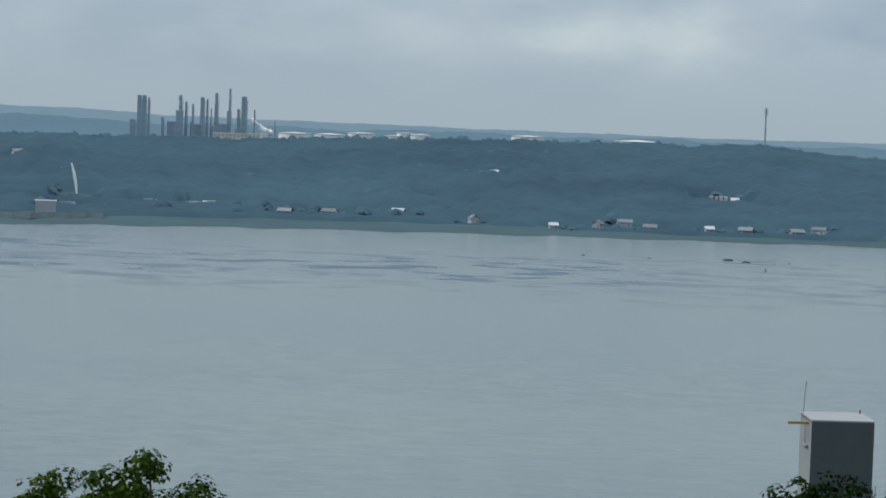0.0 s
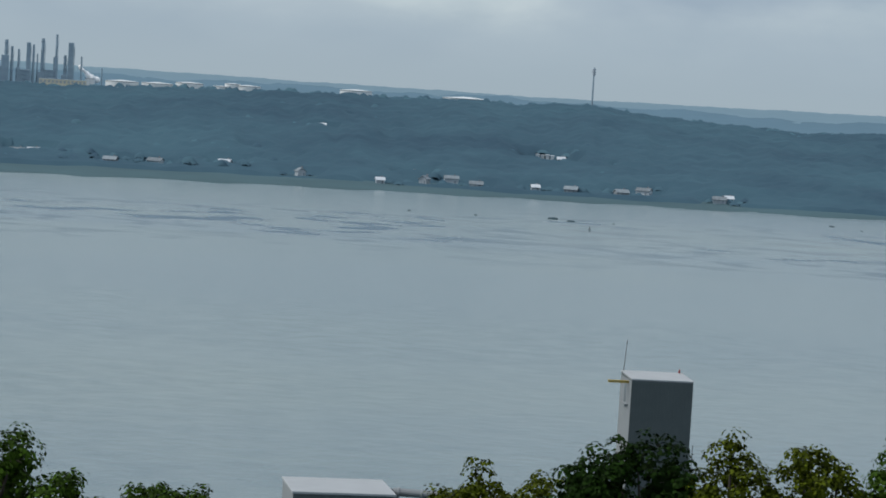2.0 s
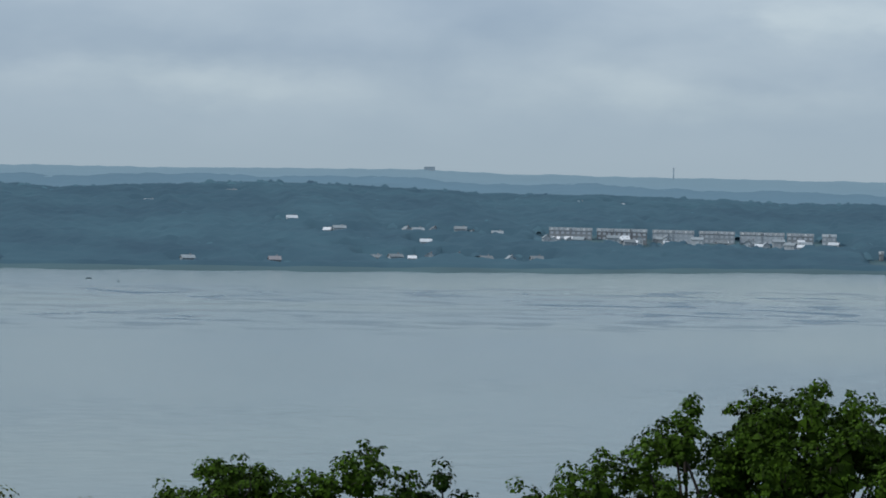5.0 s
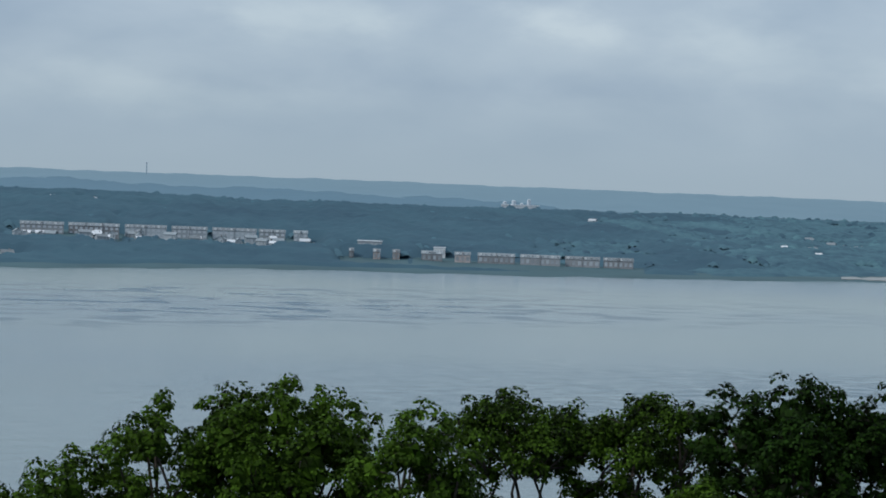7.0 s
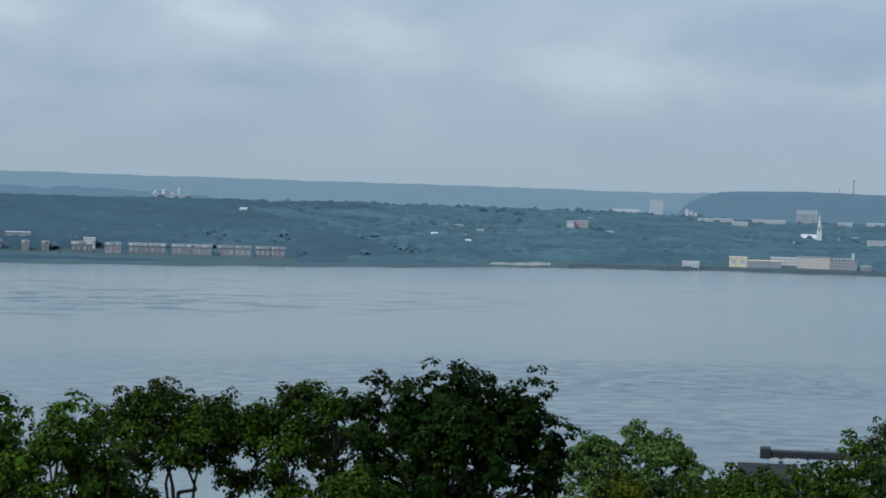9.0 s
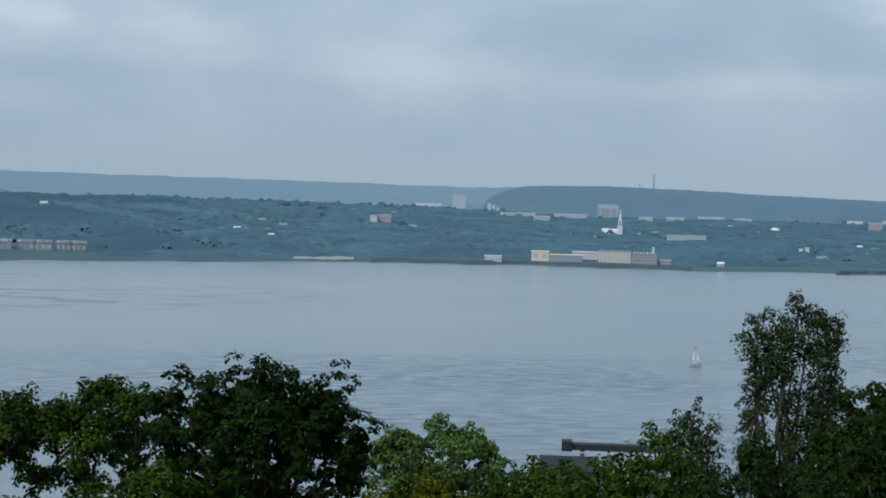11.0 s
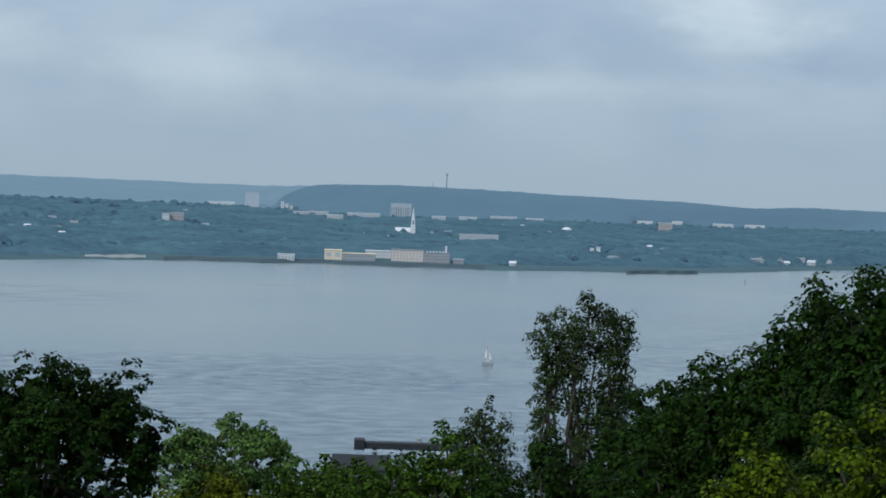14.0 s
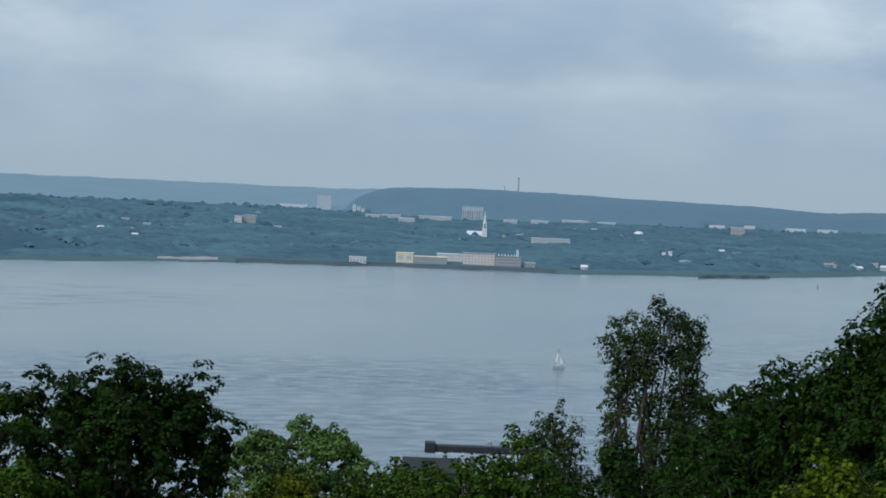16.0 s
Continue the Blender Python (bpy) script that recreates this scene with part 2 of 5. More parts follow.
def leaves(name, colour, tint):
    # dark end cut towards black: shade among the leaves is put into their colour
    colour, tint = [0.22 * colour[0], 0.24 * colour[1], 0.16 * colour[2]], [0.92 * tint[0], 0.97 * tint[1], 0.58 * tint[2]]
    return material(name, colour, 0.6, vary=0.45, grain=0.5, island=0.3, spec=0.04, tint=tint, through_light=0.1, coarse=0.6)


LEAF = {
    "green": leaves("maple_leaves", (0.010, 0.028, 0.005), (0.058, 0.114, 0.016)),
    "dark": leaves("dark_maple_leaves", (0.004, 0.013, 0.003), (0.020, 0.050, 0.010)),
    "gold": leaves("yellowing_leaves", (0.022, 0.040, 0.004), (0.105, 0.128, 0.011)),
    "light": leaves("ash_leaves", (0.055, 0.120, 0.040), (0.13, 0.225, 0.085)),
    "lime": leaves("lime_green_leaves", (0.014, 0.030, 0.002), (0.090, 0.140, 0.007)),
    "birch": leaves("birch_leaves", (0.016, 0.034, 0.012), (0.060, 0.098, 0.044)),
    # a darker copy of the maple leaves, with the shade in its colour
    "shade": leaves("shaded_maple_leaves", (0.003, 0.010, 0.002), (0.020, 0.050, 0.008)),
}


# ---- helpers of this scene ----
def mesh_object(name, verts, faces, mat, parent=None, label="", smooth=False):
    me = bpy.data.meshes.new(name)
    me.from_pydata([tuple(v) for v in verts], [], [tuple(f) for f in faces])
    if smooth:
        me.polygons.foreach_set("use_smooth", [True] * len(me.polygons))
    me.materials.append(mat)
    ob = new(name, me)
    if parent:
        ob.parent = parent
    if label:
        ob["label"] = label
    return ob


def array_mesh(name, verts, quads, mat, parent=None, label="", smooth=False):
    """A mesh from numpy arrays; all faces have the same number of corners."""
    k = quads.shape[1]
    me = bpy.data.meshes.new(name)
    me.vertices.add(len(verts))
    me.vertices.foreach_set("co", verts.astype(np.float32).ravel())
    me.loops.add(quads.size)
    me.loops.foreach_set("vertex_index", quads.astype(np.int32).ravel())
    me.polygons.add(len(quads))
    me.polygons.foreach_set("loop_start", np.arange(0, quads.size, k, dtype=np.int32))
    me.polygons.foreach_set("use_smooth", np.full(len(quads), smooth))
    me.update(calc_edges=True)
    me.materials.append(mat)
    ob = new(name, me)
    if parent:
        ob.parent = parent
    if label:
        ob["label"] = label
    return ob


def part(name, bm, mat, parent=None, label="", smooth=False):
    me = bpy.data.meshes.new(name)
    if smooth:
        for f in bm.faces:
            f.smooth = True
    bm.to_mesh(me)
    bm.free()
    me.materials.append(mat)
    ob = new(name, me)
    if parent:
        ob.parent = parent
    if label:
        ob["label"] = label
    return ob


def add_box(bm, x0, y0, z0, x1, y1, z1, bevel=0.0):
    r = bmesh.ops.create_cube(bm, size=1, matrix=Matrix.LocRotScale(((x0 + x1) / 2, (y0 + y1) / 2, (z0 + z1) / 2), None, (x1 - x0, y1 - y0, z1 - z0)))
    if bevel:
        edges = {e for v in r["verts"] for e in v.link_edges}
        bmesh.ops.bevel(bm, geom=list(edges), offset=bevel, segments=1, affect="EDGES")
    return bm


def box(x0, y0, z0, x1, y1, z1, bevel=0.0):
    return add_box(bmesh.new(), x0, y0, z0, x1, y1, z1, bevel)


def add_tube(bm, a, b, r0, r1, n=8):
    a, b = Vector(a), Vector(b)
    turn = (b - a).to_track_quat("Z", "Y").to_matrix().to_4x4()
    bmesh.ops.create_cone(bm, cap_ends=True, segments=n, radius1=r0, radius2=r1, depth=(b - a).length, matrix=Matrix.Translation((a + b) / 2) @ turn)
    return bm


def tube(a, b, r0, r1=None, n=8):
    return add_tube(bmesh.new(), a, b, r0, r0 if r1 is None else r1, n)


def thing(name, x, y, z, turn=0.0):
    ob = new(name)
    ob.empty_display_size = 0.5
    ob.matrix_basis = pose(x, y, z, 0, 0, turn)
    return ob


# ---- the lie of the land ----
SHORE = np.array([(-100, 6000), (-90, 3700), (-75, 2350), (-60, 1800), (-45, 1480), (-34, 1359), (-28, 1405), (-20, 1435), (-11.6, 1463), (-6, 1500), (0.2, 1566), (1.6, 1606), (4.3, 1664), (10.3, 1708), (15, 1790), (18.4, 1890), (22.7, 1950), (26.8, 1945), (31, 2063), (34.6, 2369), (45, 3600), (52, 6000)])
CREST = np.array([(-34, -0.47), (-29, -0.43), (-24.2, -0.26), (-18.4, -0.20), (-17, -0.19), (-15.1, -0.36), (-12.4, -0.53), (-9.3, -0.37), (-8, -0.30), (-5, -0.34), (-2.7, -0.47), (0.7, -0.44), (4, -0.51), (8.3, -0.49), (14, -0.46), (20, -0.5), (24, -0.62), (36, -0.55)])
RIDGE = np.array([(-34, 0.13), (-32, 0.12), (-30.5, 0.03), (-26, 0.0), (-18, -0.06), (-10, 0.0), (-4, 0.08), (-2, 0.02), (6, 0.03), (16, 0.0), (20.9, -0.03), (22.5, 0.02), (24, 0.07), (26, 0.04), (28, -0.03), (30.5, -0.07), (32.2, -0.17), (33, -0.11), (36, -0.13)])


def table(rows, a):
    return np.interp(a, rows[:, 0], rows[:, 1])


def smooth(t):
    t = np.clip(t, 0, 1)
    return t * t * (3 - 2 * t)


def wobble(a, d):
    """Gentle unevenness, in metres."""
    return np.sin(a * 1.9 + d * 0.004) + 0.6 * np.sin(a * 4.3 - d * 0.011 + 1.3) + 0.4 * np.sin(a * 9.1 + d * 0.017 + 0.4)


def hill_end(a):
    """How far beyond the shore the slope reaches its crest."""
    return 760 + 800 * smooth((a - 5) / 13) - 620 * smooth((a - 32.8) / 2.6)


def land(a, d):
    """Height of the bare ground at heading a (degrees) and distance d (metres)."""
    a, d = np.broadcast_arrays(np.asarray(a, float), np.asarray(d, float))
    x, y = d * np.sin(np.radians(a)), d * np.cos(np.radians(a))
    # the near bank: quay, then the bluff on which the camera stands
    b = (262 + 0.40 * x - y) * 0.93
    drop = np.interp(d, [0, 4, 12, 45, 75, 110, 160, 185], [1, 1, 0.85, 0.735, 0.59, 0.37, 0.07, 0])
    bluff = np.maximum(drop, smooth((np.abs(a) - 50) / 40) * smooth((b - 112) / 158))
    near = np.where(b < 0, np.maximum(-5, b * 0.6), 4.0) + 54.4 * bluff
    # the far side
    ds = table(SHORE, a) + 9 * np.sin(a * 2.3) + 5 * np.sin(a * 6.1 + 1) + 3 * np.sin(a * 15.7)
    q = d - ds
    flat = np.clip(q * 0.03, -5, 1.2) + 2.5 * smooth((q - 20) / 110)
    end = hill_end(a)
    dc = ds + end
    zc = EYE + dc * np.tan(np.radians(table(CREST, a))) - 6.0
    u = np.clip((q - 135) / (end - 135), 0, 1)
    slope = flat + (zc - 3.7) * (1 - (1 - u) ** 1.55) + wobble(a, d) * 1.6 * np.sin(np.pi * u)
    dr = 4650.0 - 650.0 * smooth((a - 20.0) / 3.5)
    zr = EYE + dr * np.tan(np.radians(table(RIDGE, a))) - 5.0
    v = np.clip((d - dc) / np.maximum(dr - dc, 1), 0, 1)
    back = zc + (zr - zc) * smooth((v - 0.25) / 0.75) - 10 * np.sin(np.pi * np.clip(v * 1.5, 0, 1)) + 2.0 * wobble(a * 0.7 + 3, d * 0.6) * np.sin(np.pi * v)
    far = np.where(d > dc, back, slope) - np.where(d > dr, (d - dr) * 0.02, 0)
    return np.where(b > -30, near, np.where(q > -200, far, -5.0))


def spot(a, d):
    return d * math.sin(radians(a)), d * math.cos(radians(a))


def on_land(a, e, start=1400.0, canopy=0.0):
    """The place on the far land, or this much below its tree tops, that shows at heading a and elevation e (degrees)."""
    d = np.arange(max(start, float(table(SHORE, a)) + 15), 4600.0, 4.0)
    under = land(a, d) + canopy >= EYE + d * math.tan(radians(e))
    d = float(d[np.argmax(under)]) if under.any() else 4500.0
    return (*spot(a, d), float(land(a, d))), d


def build_ground():
    az = np.concatenate([np.arange(-180, -42, 3.0), np.arange(-42, 42, 0.6), np.arange(42, 180.1, 3.0)])
    rr = np.concatenate([np.linspace(0.02, 90, 12), np.arange(96, 460, 7), np.linspace(480, 1280, 14), np.arange(1300, 2700, 12), np.arange(2720, 4400, 40), np.linspace(4420, 4985, 16)])
    A, R = np.meshgrid(az, rr)
    Z = land(A, R)
    v = np.stack([R * np.sin(np.radians(A)), R * np.cos(np.radians(A)), Z], -1).reshape(-1, 3)
    n, m = len(rr), len(az)
    i = (np.arange(n - 1)[:, None] * m + np.arange(m - 1)[None, :]).ravel()
    quads = np.stack([i, i + m, i + m + 1, i + 1], -1)
    ob = array_mesh("ground", v, quads, GRASS, smooth=True)
    tagged(ob, "green river banks, wooded slope and low far hills", "ground", kind="structure")


build_ground()
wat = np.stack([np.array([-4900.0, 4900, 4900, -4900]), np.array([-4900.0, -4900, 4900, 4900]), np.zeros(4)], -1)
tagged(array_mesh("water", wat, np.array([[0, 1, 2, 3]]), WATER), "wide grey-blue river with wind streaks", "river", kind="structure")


# ---- far woods ----
GARDENS = []  # heading and distance of each small house
CLEAR = []  # heading, distance, radius, reach towards the camera: kept free of trees so that buildings show


def grain(x, y, scale, seed):
    """Smooth random heights from 0 to 1 over the plan, with humps about one scale across."""
    gx, gy = x / scale, y / scale
    ix, iy = np.floor(gx).astype(np.int64), np.floor(gy).astype(np.int64)
    fx, fy = gx - ix, gy - iy
    fx, fy = fx * fx * (3 - 2 * fx), fy * fy * (3 - 2 * fy)

    def value(p, q):
        h = (p * 374761393 + q * 668265263 + seed * 982451653) & 0xFFFFFFFF
        h = ((h ^ (h >> 13)) * 1274126177) & 0xFFFFFFFF
        return ((h ^ (h >> 16)) & 0xFFFF) / 65535.0

    top = value(ix, iy) * (1 - fx) + value(ix + 1, iy) * fx
    low = value(ix, iy + 1) * (1 - fx) + value(ix + 1, iy + 1) * fx
    return top * (1 - fy) + low * fy


def domes(x, y, scale, seed):
    """Rounded crowns of uneven height, one to each cell of the plan, from 0 to 1."""
    gx, gy = x / scale, y / scale
    ix, iy = np.floor(gx).astype(np.int64), np.floor(gy).astype(np.int64)
    best = np.zeros_like(x)

    def value(p, q, s):
        h = (p * 374761393 + q * 668265263 + s * 982451653) & 0xFFFFFFFF
        h = ((h ^ (h >> 13)) * 1274126177) & 0xFFFFFFFF
        return ((h ^ (h >> 16)) & 0xFFFF) / 65535.0

    for p in (-1, 0, 1):
        for q in (-1, 0, 1):
            cx, cy = ix + p + value(ix + p, iy + q, seed), iy + q + value(ix + p, iy + q, seed + 1)
            r2 = (gx - cx) ** 2 + (gy - cy) ** 2
            best = np.maximum(best, (0.55 + 0.45 * value(ix + p, iy + q, seed + 2)) * np.sqrt(np.maximum(0, 1 - r2 / 0.9)))
    return best


def canopy(name, a0, a1, near, far, rows, step, tall, mat, label, seed, low_edge=False, fade=None, limit=None):
    """A closed roof of tree tops over the land, lowered round buildings and in the camera's line of sight to them."""
    az = np.arange(a0, a1, step)
    A, F = np.meshgrid(az, np.linspace(0, 1, rows))
    D = near(A) + (far(A) - near(A)) * F
    X, Y = D * np.sin(np.radians(A)), D * np.cos(np.radians(A))
    open_ground = np.ones_like(A)
    for ca, cd, cr, front in CLEAR:
        if cd < D.min() - 50 or cd > D.max() + 50 or ca < a0 - 1 or ca > a1 + 1:
            continue
        side = np.abs((A - ca) * math.pi / 180 * cd)
        dd = D - cd
        open_ground = np.minimum(open_ground, np.maximum.reduce([smooth((side - cr) / 13), smooth((-front - dd) / 15), smooth((dd - cr) / 13)]))
    humps = 0.62 * domes(X, Y, 9.0, seed) + 0.2 * domes(X, Y, 19.0, seed + 5) + 0.28 * grain(X, Y, 41.0, seed + 2)
    if fade:
        # two kinds of wood mingle where they meet
        share = smooth((A - fade[0]) / (fade[1] - fade[0]) + 1.1 * (grain(X, Y, 70.0, 77) - 0.5))
        humps = humps - 1.6 * (share if fade[2] else 1 - share)
    edge = np.where(F > 0, 0.4 + 0.6 * smooth((D - near(A) - 10) / 70), 0) if low_edge else smooth(F * rows / 3)
    Z = land(A, D) - 1.5 - 0.36 * (tall - 3) * open_ground * edge + (tall * (0.55 + 0.72 * humps)) * open_ground * edge
    if limit:
        Z -= 26 * smooth((D - limit(A)) / 330)
    if low_edge:
        # crest canopy lowered to fit the view: the tanks behind it must show
        Z -= smooth((F - 0.76) / 0.16) * (2.0 + 2.8 * smooth((-17.0 - A) / 2))
    v = np.stack([X, Y, Z], -1).reshape(-1, 3)
    n, m = A.shape
    i = (np.arange(n - 1)[:, None] * m + np.arange(m - 1)[None, :]).ravel()
    ob = array_mesh(name, v, np.stack([i, i + m, i + m + 1, i + 1], -1), mat, smooth=True)
    tagged(ob, label, "woods", kind="stuff")


def build_woods():
    def foot(a):
        return table(SHORE, a) + 38 + 30 * smooth((-18 - a) / 6) + 30 * smooth((a - 15) / 4)

    def crest(a):
        return table(SHORE, a) + hill_end(a) + 40

    def hill_edge(a):
        return 3690.0 + (1020.0 - 650.0 * smooth((a - 20.0) / 3.5)) * smooth((a - 20.4) / 2.9)

    canopy("forest_slope", -38, 21.5, foot, crest, 90, 0.12, 11.5, FAR_WOOD, "dense mixed forest on the far river slope, in hazed blue-green", 3, True, (9.0, 18.5, True))
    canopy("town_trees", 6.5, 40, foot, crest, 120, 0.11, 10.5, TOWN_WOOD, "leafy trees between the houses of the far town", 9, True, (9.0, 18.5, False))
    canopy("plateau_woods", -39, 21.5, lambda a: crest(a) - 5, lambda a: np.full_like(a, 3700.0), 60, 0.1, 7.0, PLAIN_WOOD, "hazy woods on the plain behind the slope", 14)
    canopy("hill_woods", 20.2, 40, lambda a: crest(a) - 5, lambda a: 4710.0 - 650.0 * smooth((a - 20.0) / 3.5), 80, 0.07, 7.0, PLAIN_WOOD, "woods on the hill over the far town, in hazed blue-grey", 19, False, None, hill_edge)
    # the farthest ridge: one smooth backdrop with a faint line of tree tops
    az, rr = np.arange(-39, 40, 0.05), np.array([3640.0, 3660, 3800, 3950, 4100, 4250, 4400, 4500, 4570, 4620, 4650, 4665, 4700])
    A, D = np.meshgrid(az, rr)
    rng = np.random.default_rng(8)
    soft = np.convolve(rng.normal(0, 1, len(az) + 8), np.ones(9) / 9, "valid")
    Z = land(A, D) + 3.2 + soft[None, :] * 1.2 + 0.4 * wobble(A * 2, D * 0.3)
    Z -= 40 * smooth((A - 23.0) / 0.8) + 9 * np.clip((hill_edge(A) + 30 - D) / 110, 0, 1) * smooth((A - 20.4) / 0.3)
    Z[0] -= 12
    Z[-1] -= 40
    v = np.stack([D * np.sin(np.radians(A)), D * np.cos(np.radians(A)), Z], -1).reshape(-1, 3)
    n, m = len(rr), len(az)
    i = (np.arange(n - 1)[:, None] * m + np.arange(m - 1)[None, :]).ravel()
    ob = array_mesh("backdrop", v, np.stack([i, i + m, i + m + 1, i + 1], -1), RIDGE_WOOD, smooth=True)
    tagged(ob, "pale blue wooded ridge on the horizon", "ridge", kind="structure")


def keep_off(a, d, margin, ahead):
    """True where a tree stands clear of buildings and of the camera's line of sight to them."""
    ok = np.ones(len(a), bool)
    for ca, cd, cr, front in CLEAR:
        side, dd = np.abs((a - ca) * math.pi / 180 * cd), d - cd
        ok &= ~((side < cr + margin) & (dd < cr + margin) & (dd > -front * ahead - margin))
    return ok


def far_crowns(name, label, mat, a, d, r, up, rng):
    """Crowns of the far trees, each an uneven leafy dome: headings, distances, radii and heights of the middle over the ground."""
    bm = bmesh.new()
    bmesh.ops.create_icosphere(bm, subdivisions=2, radius=1.0)
    bmesh.ops.delete(bm, geom=[p for p in bm.verts if p.co.z < -0.45], context="VERTS")
    bm.verts.index_update()
    dome = np.array([p.co[:] for p in bm.verts])
    tri = np.array([[p.index for p in f.verts] for f in bm.faces])
    bm.free()
    n, m = len(a), len(dome)
    mid = np.stack([d * np.sin(np.radians(a)), d * np.cos(np.radians(a)), land(a, d) + up], -1)
    # slim upright crowns, broad ones, and all between
    tall = rng.uniform(0.7, 1.2, (n, 1))
    lump = 1 + 0.13 * rng.normal(0, 1, (n, m))
    wide = 1 + 0.02 * rng.normal(0, 1, (n, m))
    # crowns flattened into low bumps, shaped so that no side falls dark
    bend = np.arccos(np.clip(dome[:, 2], -1, 1)) / 2.04
    flat = np.maximum(np.linalg.norm(dome[:, :2], axis=1), 1e-6)
    x, y = dome[None, :, 0] / flat * bend * 1.45 * wide, dome[None, :, 1] / flat * bend * 1.45 * wide
    z = (1.15 * np.cos(bend * math.pi / 2) * tall - 0.35) * lump
    v = mid[:, None] + np.stack([x, y, z], -1) * r[:, None, None]
    ob = array_mesh(name, v.reshape(-1, 3), (tri[None] + (np.arange(n) * m)[:, None, None]).reshape(-1, 3), mat, smooth=True)
    tagged(ob, label, "woods", kind="stuff")


def build_crowns():
    rng = np.random.default_rng(31)

    def stand(n, a0, a1, q0, q1, power):
        a = rng.uniform(a0, a1, n)
        f = rng.random(n) ** power
        return a, table(SHORE, a) + q0 + (q1(a) - q0) * f

    def end(a):
        return hill_end(a) + 25

    # the wooded slope: small trees below, a ragged row of taller ones along the crest
    a, d = stand(4600, -36, 16, 95, end, 0.9)
    ok = keep_off(a, d, 4, 0.8)
    a, d = a[ok], d[ok]
    r = rng.uniform(2.6, 4.6, len(a)) * (0.85 + 0.3 * grain(a * 30, d, 60.0, 4))
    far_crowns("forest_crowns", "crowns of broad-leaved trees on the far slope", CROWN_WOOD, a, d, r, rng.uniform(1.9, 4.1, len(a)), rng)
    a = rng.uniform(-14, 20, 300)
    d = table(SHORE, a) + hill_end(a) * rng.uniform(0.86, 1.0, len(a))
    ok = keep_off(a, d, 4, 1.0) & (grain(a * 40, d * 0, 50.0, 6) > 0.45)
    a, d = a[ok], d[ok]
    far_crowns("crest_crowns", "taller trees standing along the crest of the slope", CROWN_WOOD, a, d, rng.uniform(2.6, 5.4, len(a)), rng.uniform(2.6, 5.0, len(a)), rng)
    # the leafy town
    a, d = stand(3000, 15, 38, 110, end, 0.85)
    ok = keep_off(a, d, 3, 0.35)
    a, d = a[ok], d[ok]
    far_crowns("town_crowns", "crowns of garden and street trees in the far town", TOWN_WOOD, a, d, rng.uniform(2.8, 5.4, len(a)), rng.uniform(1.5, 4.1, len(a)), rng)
    # garden trees beside and before the houses
    gone = np.array(GARDENS)
    a = np.repeat(gone[:, 0], 3) + np.degrees(rng.choice([-1, 1], 3 * len(gone)) * rng.uniform(4.0, 11, 3 * len(gone)) / np.repeat(gone[:, 1], 3))
    d = np.repeat(gone[:, 1], 3) + rng.uniform(-9, 7, len(a))
    r = rng.uniform(1.8, 3.2, len(a))
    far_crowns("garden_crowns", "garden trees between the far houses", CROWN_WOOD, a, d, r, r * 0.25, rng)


# ---- trees of the bluff ----
def leaf_cloud(tips, outs, per, spread, size, rng, droop=0.35, flat=0.7):
    """Tufts of folded leaves at twig ends: vertices and quads. Each tuft is a dome, open below, with its leaves facing up and outwards."""
    n = len(tips) * per
    o = np.repeat(outs, per, 0)
    off = rng.normal(0, 1, (n, 3))
    off /= np.linalg.norm(off, axis=1)[:, None]
    axis_up = o * 0.55 + np.array([0, 0, 0.8])
    axis_up /= np.linalg.norm(axis_up, axis=1)[:, None]
    low = (off * axis_up).sum(1)[:, None]
    off = np.where(low < -0.15, off - 2 * low * axis_up, off)
    scale = np.repeat(spread * (0.55 + 0.9 * rng.random(len(tips))), per)[:, None]
    p = np.repeat(tips, per, 0) + off * scale * (0.7 + 0.35 * rng.random((n, 1))) * np.array([1, 1, flat])
    nor = off * 0.9 + axis_up * 0.55 + rng.normal(0, 0.3, (n, 3))
    nor /= np.linalg.norm(nor, axis=1)[:, None]
    axis = off + rng.normal(0, 0.5, (n, 3)) - np.array([0, 0, droop])
    axis -= nor * (axis * nor).sum(1)[:, None]
    axis /= np.linalg.norm(axis, axis=1)[:, None] + 1e-9
    side = np.cross(axis, nor)
    s = (size * (0.65 + 0.7 * rng.random(n)))[:, None]
    v = np.stack([p, p + axis * s * 0.45 + side * s * 0.40 - nor * s * 0.08, p + axis * s - nor * s * 0.2, p + axis * s * 0.45 - side * s * 0.40 - nor * s * 0.08], 1)
    return v.reshape(-1, 3), np.arange(n * 4).reshape(-1, 4)


STYLE = {  # leaf tint, leaf size, tufts per square metre of lobe, leaves per tuft, tuft size, lobe size, lobes, height of a lobe to its width
    "maple": ("green", 0.116, 3.1, 35, 0.29, 0.17, 29, 1.0),
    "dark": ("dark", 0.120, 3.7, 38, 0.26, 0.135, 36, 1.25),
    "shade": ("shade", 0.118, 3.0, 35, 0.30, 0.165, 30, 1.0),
    "gold": ("gold", 0.110, 3.1, 36, 0.28, 0.20, 25, 1.0),
    "open": ("green", 0.108, 2.8, 36, 0.28, 0.108, 44, 0.6),
    "light": ("light", 0.108, 2.9, 36, 0.28, 0.135, 40, 0.55),
    "lime": ("lime", 0.118, 3.2, 40, 0.28, 0.18, 29, 1.0),
    "birch": ("birch", 0.074, 10.0, 25, 0.19, 0.16, 42, 1.5),
}
CLOSED = ("maple", "dark", "shade", "gold", "lime")


